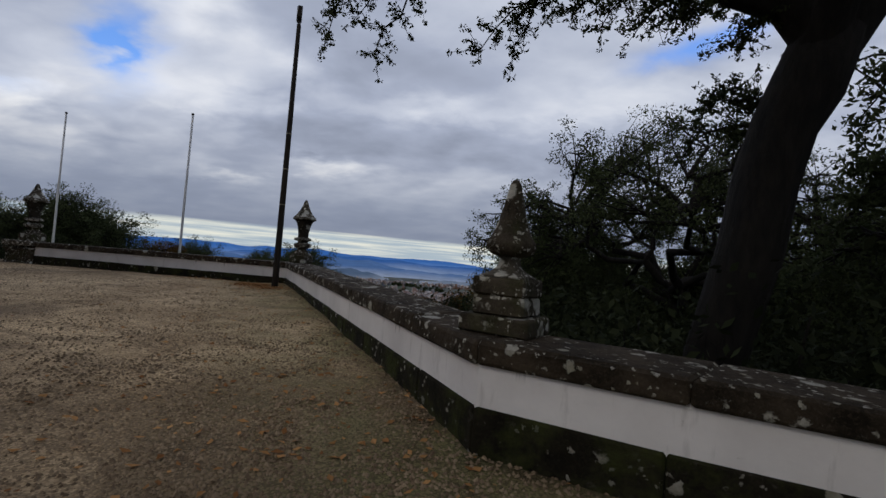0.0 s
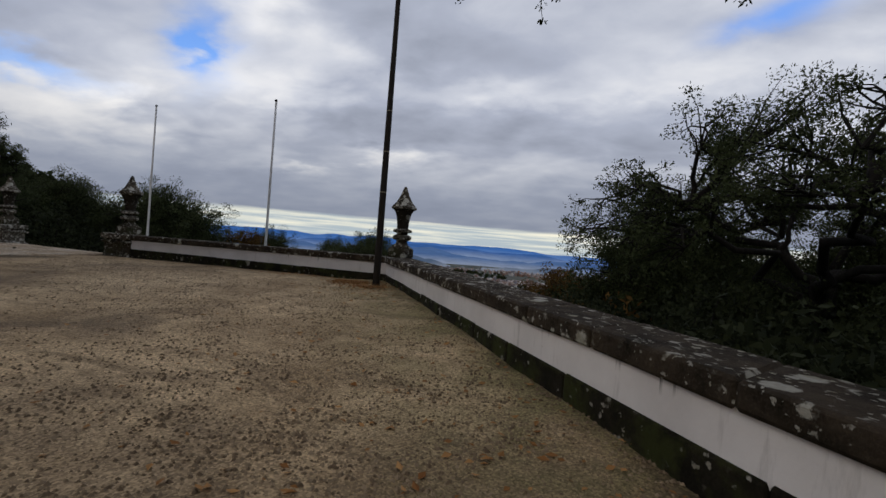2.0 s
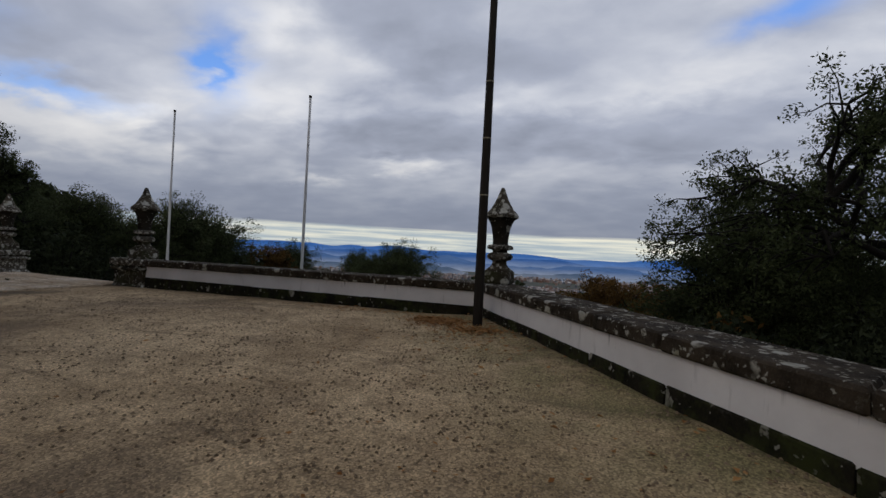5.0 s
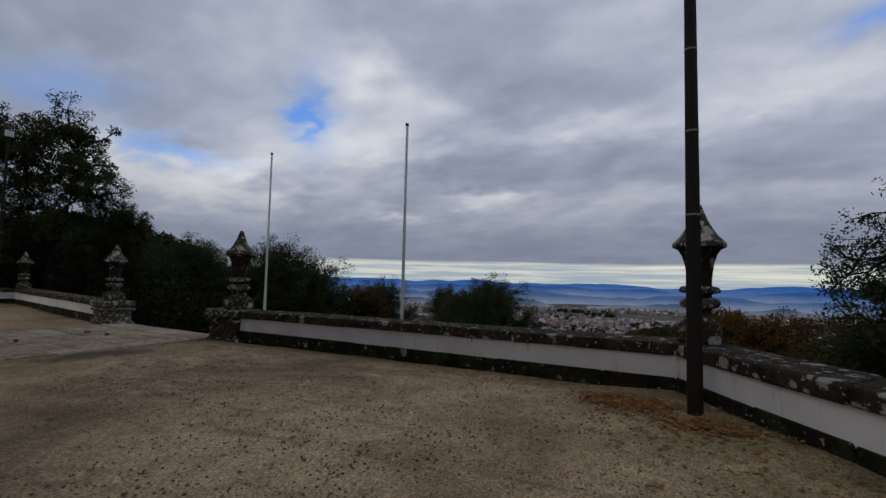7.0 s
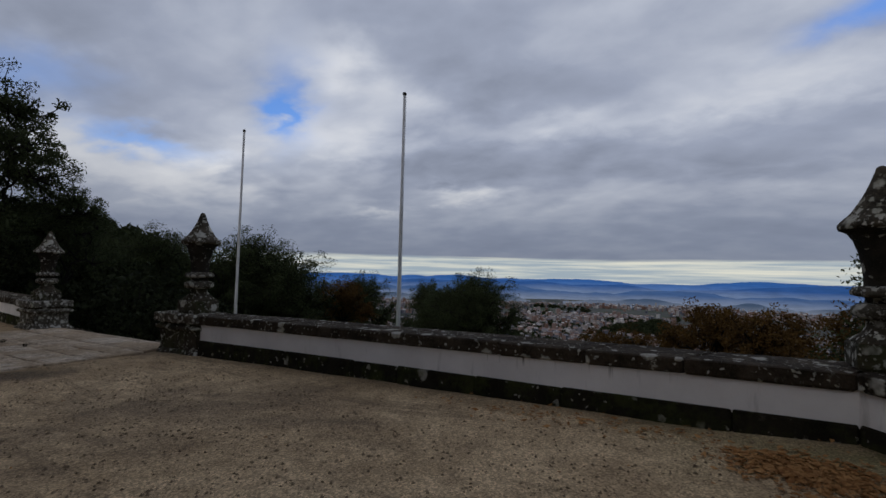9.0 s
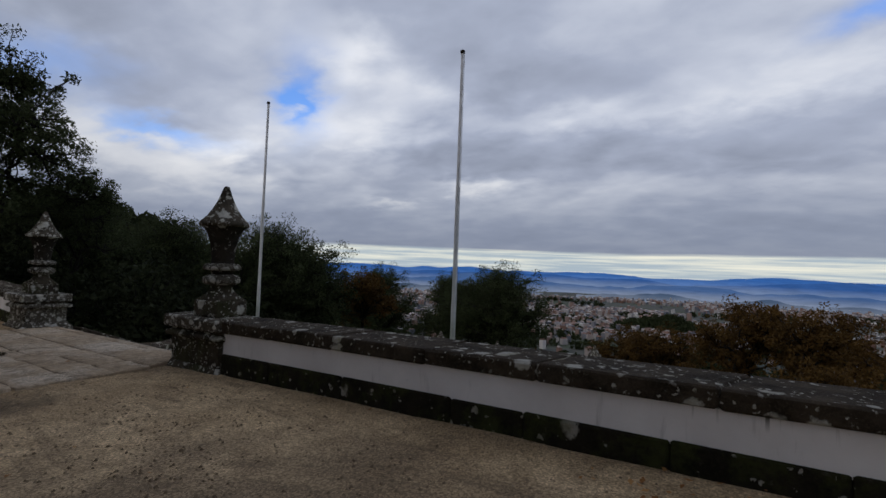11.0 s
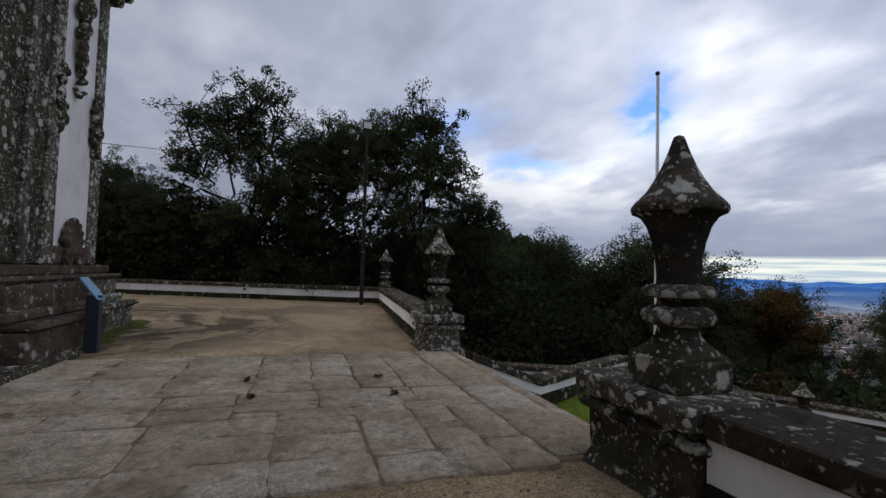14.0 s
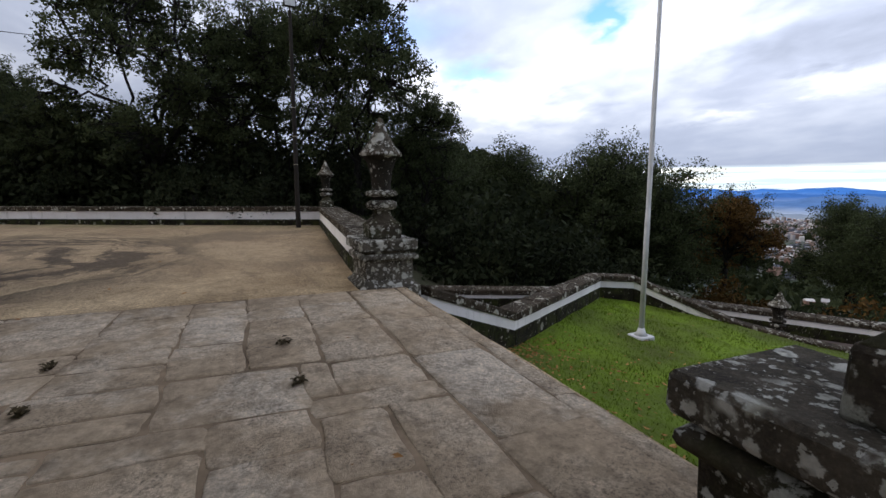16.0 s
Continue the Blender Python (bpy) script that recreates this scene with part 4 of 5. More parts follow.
def near_oak():
    random.seed(11)
    rng = random.Random(11)
    ob = thing("oak_tree", 2.2, 7.0, -2.6, "old leaning oak with a thick black trunk", "tree")
    local = lambda x, y, z: Vector((x - 2.2, y - 7.0, z + 2.6))
    trunk = bmesh.new()
    for pts, r0, r1 in (([(2.2, 7.0, -3.6), (2.26, 7.0, -0.8), (2.36, 7.0, 0.5), (2.62, 7.0, 2.0), (2.84, 7.0, 2.9), (3.04, 7.0, 3.65), (3.2, 7.0, 4.25), (3.5, 7.0, 5.0)], 0.37, 0.41),
                        ([(3.2, 7.0, 4.1), (3.3, 6.95, 4.75), (2.9, 6.9, 5.3), (2.3, 6.9, 5.5), (1.4, 6.8, 5.75), (0.4, 6.8, 6.1), (-1.0, 6.9, 6.35), (-2.6, 7.0, 6.4), (-3.6, 7.1, 6.2)], 0.34, 0.05),
                        ([(3.3, 7.0, 4.5), (3.8, 7.0, 5.5), (4.3, 6.6, 6.6), (4.6, 6.0, 8.2), (4.2, 4.6, 9.6)], 0.38, 0.16),
                        ([(3.3, 7.0, 4.6), (3.4, 6.4, 5.8), (2.6, 5.0, 7.2), (1.6, 3.2, 8.4), (0.6, 0.8, 9.0)], 0.30, 0.08),
                        ([(4.3, 6.6, 6.6), (5.4, 5.2, 7.6), (6.2, 3.0, 8.4), (6.4, 0.6, 8.8)], 0.24, 0.08)):
        path = [local(*p) for p in pts]
        path = [p + Vector([random.uniform(-0.05, 0.05) for _ in range(3)]) for p in path]
        limb(trunk, path, r0, r1, 18)
    cs, rs = [], []
    for start, end, sag in (((-2.0, 7.0, 6.35), (-2.9, 6.9, 4.75), 0.25), ((-2.8, 7.0, 6.4), (-3.8, 7.0, 5.15), 0.35), ((-2.2, 7.0, 6.3), (-3.3, 7.1, 5.5), 0.3),
                            ((0.7, 6.8, 5.9), (-1.2, 6.9, 4.75), 0.30), ((0.2, 6.8, 6.0), (-0.7, 7.0, 4.85), 0.25), ((1.2, 6.8, 5.7), (0.1, 6.9, 5.35), 0.12), ((1.4, 6.8, 5.7), (0.55, 6.9, 5.1), 0.2),
                            ((1.9, 6.9, 5.5), (1.05, 6.9, 5.05), 0.15), ((2.2, 6.9, 5.45), (1.6, 6.9, 5.15), 0.1), ((2.9, 6.9, 5.2), (2.35, 7.2, 4.95), 0.1), ((3.0, 7.2, 3.9), (2.2, 8.0, 4.1), 0.3), ((2.9, 7.2, 3.6), (2.1, 8.2, 3.6), 0.3), ((2.95, 7.2, 3.7), (2.5, 8.4, 4.6), 0.2)):
        spray(trunk, cs, rs, local(*start), local(*end), sag, rng)
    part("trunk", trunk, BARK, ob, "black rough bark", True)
    sprays = new("hanging_spray", leaf_mesh("hanging_spray", cs, rs, 11, 0.034, LEAF_DARK, 12))
    sprays.parent = ob
    # dense overhead leaves, kept out of view, added to shade the ground and wall
    cs, rs = [], []
    for x, y, z, r in ((0.5, 1.5, 9.6, 2.4), (3.5, 1.0, 9.8, 2.6), (-2.0, 0.5, 10.4, 2.2), (6.0, 2.5, 9.2, 2.6), (1.5, -2.5, 10.0, 2.6), (4.5, -3.0, 9.8, 2.6), (-1.0, -2.5, 10.8, 2.4), (3.0, 4.2, 9.6, 2.2), (5.5, 6.0, 9.4, 2.4), (0.0, 4.4, 10.0, 2.0), (7.5, 0.0, 8.4, 2.4)):
        for _ in range(46):
            d = Vector((rng.gauss(0, 1), rng.gauss(0, 1), rng.gauss(0, 0.6))).normalized() * r * rng.uniform(0.3, 1.0)
            cs.append(tuple(local(x, y, z) + d))
            rs.append(rng.uniform(0.35, 0.65))
    crown = new("crown", leaf_mesh("crown", cs, rs, 46, 0.085, LEAF_DARK, 13))
    crown.parent = ob


near_oak()


def lobes_dome(seed, radius, top, drop, count, size):
    """Lobes over a wide, flat-topped dome, open underneath."""
    rng = random.Random(seed)
    out = []
    for i in range(count):
        a = 2.399 * i + rng.uniform(-0.3, 0.3)
        f = math.sqrt((i + 0.5) / count)
        h = top - drop * f ** 4.0 - rng.random() ** 1.3 * 3.4
        out.append((radius * f * math.cos(a) * rng.uniform(0.9, 1.08), radius * f * math.sin(a), h, size * rng.uniform(0.7, 1.25)))
    return out


oak_b = tree("oak_tree", 6.4, 24.6, hill_z(6.4, 24.6), lobes_dome(5, 9.6, 13.5, 5.4, 72, 1.5), (6.6, 0.62), "broad dark evergreen oak with winding limbs on the slope", LEAF, 60, 14, 0.57, 0.070, 1.0, 21, arm=(0.34, 0.6), mains=7)
oak_c = tree("oak_tree", -38.2, 15.4, -0.2, lobes_round(8, 3.8, 2.8, 10.4, 18, 1.6), (2.6, 0.30), "tall dark oak behind the low wall", LEAF, 70, 16, 0.48, 0.078, 1.0, 31, mains=5)
oak_d = tree("oak_tree", -42.6, 6.6, -0.2, lobes_round(14, 4.6, 2.6, 12.6, 26, 1.8), (3.0, 0.38), "large dark oak behind the low wall", LEAF, 60, 15, 0.51, 0.085, 1.0, 41, mains=6)
oak_e = tree("oak_tree", -47.5, 27.5, hill_z(-47.5, 27.5), lobes_round(23, 4.3, 1.4, 8.2, 36, 1.9), (2.0, 0.30), "round dark tree below the terrace", LEAF, 92, 14, 0.72, 0.076, 1.0, 51)
rust = tree("autumn_tree", -3.0, 56, hill_z(-3.0, 56), lobes_round(31, 5.5, 3.0, 8.0, 16, 2.0), (2.4, 0.28), "rust-brown autumn tree down the slope", LEAF_RUST, 46, 15, 0.75, 0.15, 1.0, 61)


def plant(ob, x, y, z, turn, scale, label=""):
    made = copy_thing(ob, pose(x, y, z, 0, 0, turn))
    made.scale = (scale, scale, scale)
    if label:
        made["label"] = label
    return made


for x, y, z, turn, k in ((-45.5, 13.0, -0.3, 70, 1.0), (-41.5, 10.6, -0.3, 200, 0.92), (-37.4, 18.4, -0.9, 120, 0.64), (-57, -4.5, -0.3, 20, 0.95), (-50, 4, -1.5, 190, 0.7), (-47.5, 0.0, -0.5, 110, 0.72), (-49.5, -6.0, -0.5, 300, 0.74), (-44.5, 2.5, -0.8, 250, 0.6)):
    plant(oak_c if k < 1 else oak_d, x, y, z, turn, k)
plant(oak_e, 0.5, 29.4, hill_z(0.5, 29.4), 75, 1.04)
for x, y, turn, k in ((4.8, 31.0, 160, 1.05), (9.5, 29.0, 20, 1.1), (13.5, 24.0, 240, 1.0), (9.0, 20.0, 310, 0.8), (3.4, 25.5, 90, 0.75)):
    plant(oak_e, x, y, hill_z(x, y), turn, k, "round dark tree behind the wall")
plant(oak_b, 19.0, 25.0, hill_z(19.0, 25), 130, 1.0)
plant(oak_d, 8.2, 9.0, -2.6, 220, 0.85, "dark evergreen oak behind the wall")
# two oaks out of view, added to block sky light from the terrace start
plant(oak_d, 7.2, -2.6, 0.0, 40, 0.8, "unseen oak added to shade the terrace")
plant(oak_d, 2.5, -8.0, 0.0, 140, 0.8, "unseen oak added to shade the terrace")
for x, y, turn, k in ((-43.2, 33.0, 60, 1.12), (-42.0, 37.0, 140, 1.1), (-50.5, 22.0, 250, 1.0), (-55, 33, 10, 1.1), (-49, 40, 190, 1.1), (-44.0, 21.5, 300, 0.85)):
    plant(oak_e, x, y, hill_z(x, y), turn, k)
for x, y, top, turn, k in ((-37.5, 62, 1.2, 30, 1.15), (-33.0, 60, 2.2, 100, 1.2), (-43.0, 66, 0.2, 160, 1.0), (-60, 70, 1.5, 90, 1.4), (-48, 75, 0.5, 200, 1.3)):
    plant(oak_e, x, y, top - 9.6 * k, turn, k, "round dark tree far down the slope")
for x, y, top, turn, k in ((-39.5, 42.0, 1.0, 60, 0.62), (-15.5, 56, -3.2, 0, 0.75), (-19.0, 60, -4.2, 50, 0.7), (2.5, 54, -0.2, 120, 1.0), (8.0, 60, 0.6, 200, 1.1), (-4.5, 40, -2.6, 300, 0.7), (-8.5, 66, -0.9, 80, 1.05), (14, 58, 0, 30, 1.0)):
    plant(rust, x, y, top - 9.2 * k, turn, k)
rust.matrix_basis = pose(-3.0, 62, -1.0 - 9.2, 0, 0, 0)


def shrub(x, y, z, seed, mat, label, r=1.6, h=2.4, per=62, leaf=0.088):
    random.seed(seed)
    ob = thing("shrub", x, y, z, label, "shrub", "undergrowth")
    bm = bmesh.new()
    cs, rs = [], []
    for i in range(44):
        a, f = random.uniform(0, 6.283), math.sqrt(random.random())
        end = Vector((r * f * math.cos(a), r * f * math.sin(a), h * random.uniform(0.08, 1.0) * (1.05 - 0.45 * f)))
        limb(bm, bend(Vector((0.2 * math.cos(a), 0.2 * math.sin(a), -0.3)), end, 3, 0.12), 0.03, 0.008, 4)
        cs.append(tuple(end))
        rs.append(random.uniform(0.35, 0.7))
    part("stem", bm, BARK, ob)
    crown = new("foliage", leaf_mesh("foliage", cs, rs, per, leaf, mat, seed))
    crown.parent = ob
    return ob


shrub_a = shrub(-37.6, 11.6, -0.1, 71, LEAF_SHRUB, "dense dark shrub behind the wall")
shrub_b = shrub(-39.0, 9.0, -0.1, 72, LEAF_SHRUB, "dense dark shrub behind the wall", 1.9, 2.9)
shrub_d = shrub(4.0, 9.0, hill_z(4.0, 9.0) - 0.3, 75, LEAF_SHRUB, "tall dark undergrowth behind the wall", 1.7, 2.6, 230, 0.040)
shrub_c = shrub(1.5, 17.5, -3.3, 73, LEAF_RUST, "brownish shrub on the slope", 1.5, 2.0, 62)
random.seed(5)
for i in range(34):
    t = i / 33
    row = i % 3
    p = (E + Vector((-2.1, 2.4))).lerp(WEST_MID + Vector((-8.0, -12.0)), t) + Vector((-1.3 - 2.4 * row, 0.6 * row)) + Vector((random.uniform(-0.5, 0.5), random.uniform(-0.5, 0.5)))
    plant((shrub_a, shrub_b)[i % 2], p.x, p.y, -0.15, random.uniform(0, 360), random.uniform(0.9, 1.2) + 0.38 * row)
for x, y, k in ((-45.5, 4.5, 2.2), (-44.0, 7.5, 2.0), (-46.0, 1.5, 2.3), (-43.5, 10.5, 1.9), (-46.5, -2.0, 2.3), (-41.5, 13.0, 1.8)):
    plant(shrub_b, x, y, -0.3, random.uniform(0, 360), k)
for i in range(30):
    a = random.uniform(0, 1)
    x, y = -34.0 - 16 * a + random.uniform(-2, 2), 16.5 + random.uniform(0, 26) * (0.35 + 0.65 * a)
    plant((shrub_a, shrub_b)[i % 2], x, y, hill_z(x, y) - 0.2, random.uniform(0, 360), random.uniform(1.1, 1.9))
for i in range(46):
    x = -2.5 + 22 * random.random()
    y = 23.5 - 0.8 * x + random.uniform(-5, 12)
    plant((shrub_a, shrub_b, shrub_b, shrub_a, shrub_b, shrub_c)[i % 6], x, y, hill_z(x, y) - 0.2, random.uniform(0, 360), random.uniform(1.3, 2.1))
for i in range(30):
    x = -2.0 + 15 * (i + random.random()) / 30
    y = 16.5 - 0.65 * x + random.uniform(-1.5, 5)
    plant(shrub_d, x, y, hill_z(x, y) - 0.3, random.uniform(0, 360), random.uniform(1.5, 2.2))
for i in range(12):
    x = 1.5 + 9 * (i + random.random()) / 12
    y = 9.6 - 0.25 * x + random.uniform(-0.8, 1.6)
    plant(shrub_d, x, y, hill_z(x, y) - 0.3, random.uniform(0, 360), random.uniform(1.8, 2.3))
for i in range(22):
    x, y = random.uniform(-42, -4), random.uniform(36, 50)
    plant((shrub_a, shrub_c)[i % 2], x, y, hill_z(x, y) - 1.2, random.uniform(0, 360), random.uniform(1.2, 1.9))


# ---- the far view ----
def woods(name, label, rows, seed, mat):
    """Far tree crowns as one mass of clumps on the hillside. rows: (x, y, spread, count, crown radius)."""
    rng = random.Random(seed)
    cs, rs = [], []
    for x, y, spread, count, r in rows:
        for _ in range(count):
            px, py = rng.gauss(x, spread), rng.gauss(y, spread)
            k = r * rng.uniform(0.6, 1.3)
            for _ in range(5):
                cs.append((px + rng.uniform(-k, k), py + rng.uniform(-k, k), hill_z(px, py) + k * rng.uniform(0.4, 1.6)))
                rs.append(k * 0.75)
    ob = new(name, leaf_mesh(name, cs, rs, 24, 1.1, mat, seed))
    return tagged(ob, label, "woodland", kind="stuff")


woods("hillside_woods", "dark mixed woods falling away down the hillside", [(-60 + 14 * i, 120 + 20 * (i % 3), 22, 26, 3.5) for i in range(12)] + [(-120 + 30 * i, 240, 30, 30, 5.0) for i in range(12)], 81, LEAF_DARK)
woods("autumn_woods", "brown autumn woods on the slope", [(-30 + 14 * i, 95, 12, 14, 3.0) for i in range(8)], 82, LEAF_RUST)


def far_wood_belts():
    rng = random.Random(9)
    cs, rs = [], []
    for _ in range(150):
        a, d = radians(rng.uniform(-40, 75)), rng.uniform(480, 2100)
        for _ in range(16):
            x, y = -math.sin(a) * d + rng.gauss(0, 45), math.cos(a) * d + rng.gauss(0, 14)
            cs.append((x, y, -124 + rng.uniform(0, 6)))
            rs.append(rng.uniform(6, 13))
    for _ in range(420):
        u, v = rng.gauss(0, 1), rng.gauss(0, 1)
        x, y = -118 + 62 * u, 1150 + 40 * v
        cs.append((x, y, -128 + (30 + 9 * noise.noise((u * 1.5, v, 0))) * math.exp(-(u * u + v * v) / 1.9)))
        rs.append(12)
    ob = new("valley_woods", leaf_mesh("valley_woods", cs, rs, 26, 5.0, LEAF_DARK, 9))
    tagged(ob, "dark belts of trees and a wooded knoll among the houses", "woodland", kind="stuff")


far_wood_belts()
tagged(floor_sheet("field", [(-118, 770), (-60, 752), (-28, 775), (-36, 830), (-70, 858), (-112, 836)], lambda x, y: -119.5, 30.0, FIELD, 9.0), "green meadow in the valley", "field")


def town():
    """Thousands of small houses in the valley, as one mass."""
    rng = random.Random(4)
    verts, faces = [], []
    districts = [(radians(rng.uniform(-45, 70)), rng.uniform(880, 2300), rng.uniform(40, 120)) for _ in range(75)]
    for _ in range(8500):
        a, d, s = rng.choice(districts)
        x, y = -math.sin(a) * d + rng.gauss(0, s * 1.6), math.cos(a) * d + rng.gauss(0, s)
        tall = rng.random() < 0.06
        w, l, h = rng.uniform(5, 9), rng.uniform(6, 13), rng.uniform(9, 17) if tall else rng.uniform(4, 7)
        t = rng.uniform(0, math.pi)
        c, n = math.cos(t), math.sin(t)
        z0 = -128
        z1 = -124 + h + 4 * rng.random()
        i = len(verts)
        corner = [(x + c * u * l / 2 - n * v * w / 2, y + n * u * l / 2 + c * v * w / 2) for u, v in ((-1, -1), (1, -1), (1, 1), (-1, 1))]
        verts += [(*p, z0) for p in corner] + [(*p, z1) for p in corner]
        faces += [(i, i + 1, i + 5, i + 4), (i + 1, i + 2, i + 6, i + 5), (i + 2, i + 3, i + 7, i + 6), (i + 3, i, i + 4, i + 7)]
        j = len(verts)
        rise = 0.4 if tall else rng.uniform(1.5, 3.0)
        ridge = [(x - c * l / 2, y - n * l / 2), (x + c * l / 2, y + n * l / 2)]
        verts += [(*p, z1 + 0.05) for p in corner] + [(*p, z1 + rise) for p in ridge]
        faces += [(j, j + 1, j + 5, j + 4), (j + 2, j + 3, j + 4, j + 5), (j + 1, j + 2, j + 5), (j + 3, j, j + 4)]
    ob = from_arrays("town_houses", verts, faces, HOUSES)
    tagged(ob, "distant town of pale houses with tiled roofs", "houses", kind="stuff")


town()


def ridge(name, dist, base, peaks, seed, mat, label, rough=1.0, knolls=()):
    """A far range of hills, with a long slope towards the viewer."""
    verts, faces = [], []
    n, rows = 260, 7
    for i in range(n + 1):
        a = radians(-75 + 175 * i / n)
        top = base + peaks * (1.1 * noise.fractal((a * 3.0 * rough + seed * 9.1, seed, 0), 1.0, 2.0, 3) + 0.26 * noise.fractal((a * 15 * rough, seed + 3, 0), 1.0, 2.0, 4))
        top += sum(h * math.exp(-((math.degrees(a) - at) / wide) ** 2) for at, wide, h in knolls)
        for k in range(rows + 1):
            f = k / rows
            d = dist * (1 - 0.16 * (1 - f)) * (1 + 0.015 * noise.noise((a * 9, f * 3, seed)))
            z = -132 + (top + 132) * (f * f * (3 - 2 * f)) + (0 if k in (0, rows) else 0.05 * peaks * noise.noise((a * 30, f * 6, seed)))
            verts.append((-14 - math.sin(a) * d, 12 + math.cos(a) * d, z))
    for i in range(n):
        for k in range(rows):
            p = i * (rows + 1) + k
            faces.append((p, p + rows + 1, p + rows + 2, p + 1))
    tagged(from_arrays(name, verts, faces, mat, smooth=True), label, "hills", kind="structure")


ridge("backdrop", 4600, -14, 46, 1, mat_painted_haze("farthest_hills", (0.030, 0.105, 0.330), (0.075, 0.155, 0.370), -75, -25), "farthest mountain range, blue haze in its colour", knolls=((33.3, 1.1, 16), (26.5, 2.5, 12), (12.0, 3.5, 14)))
ridge("backdrop", 3900, -46, 52, 2, mat_painted_haze("far_hills", (0.026, 0.082, 0.255), (0.130, 0.190, 0.330), -95, -50), "hill range, blue haze and valley mist in its colour")
ridge("backdrop", 3200, -82, 46, 5, mat_painted_haze("middle_hills", (0.048, 0.100, 0.235), (0.165, 0.210, 0.310), -120, -85), "low hills, blue mist in their colour", 1.5, ((27.5, 3.2, 46), (20.5, 2.4, 26), (38, 3.0, 24), (4, 4.0, 12)))
ridge("backdrop", 2600, -112, 40, 7, mat_painted_haze("near_hills", (0.050, 0.080, 0.140), (0.165, 0.195, 0.260), -128, -104), "low hills at the valley edge, grey-blue haze in their colour", 2.2)


def wooded_hill():
    rng = random.Random(3)
    cs, rs = [], []
    for _ in range(620):
        u, v = rng.uniform(-1, 1), rng.uniform(-1, 1)
        x, y = -135 + 62 * u, 52 + 45 * v
        cs.append((x, y, -16 + 28 * math.exp(-1.3 * (u * u + v * v)) + rng.uniform(-1, 1.5)))
        rs.append(rng.uniform(2.5, 4.5))
    ob = new("wooded_hill", leaf_mesh("wooded_hill", cs, rs, 60, 1.0, LEAF_DARK, 3))
    tagged(ob, "dark wooded hill beyond the terrace", "woodland", kind="stuff")


wooded_hill()


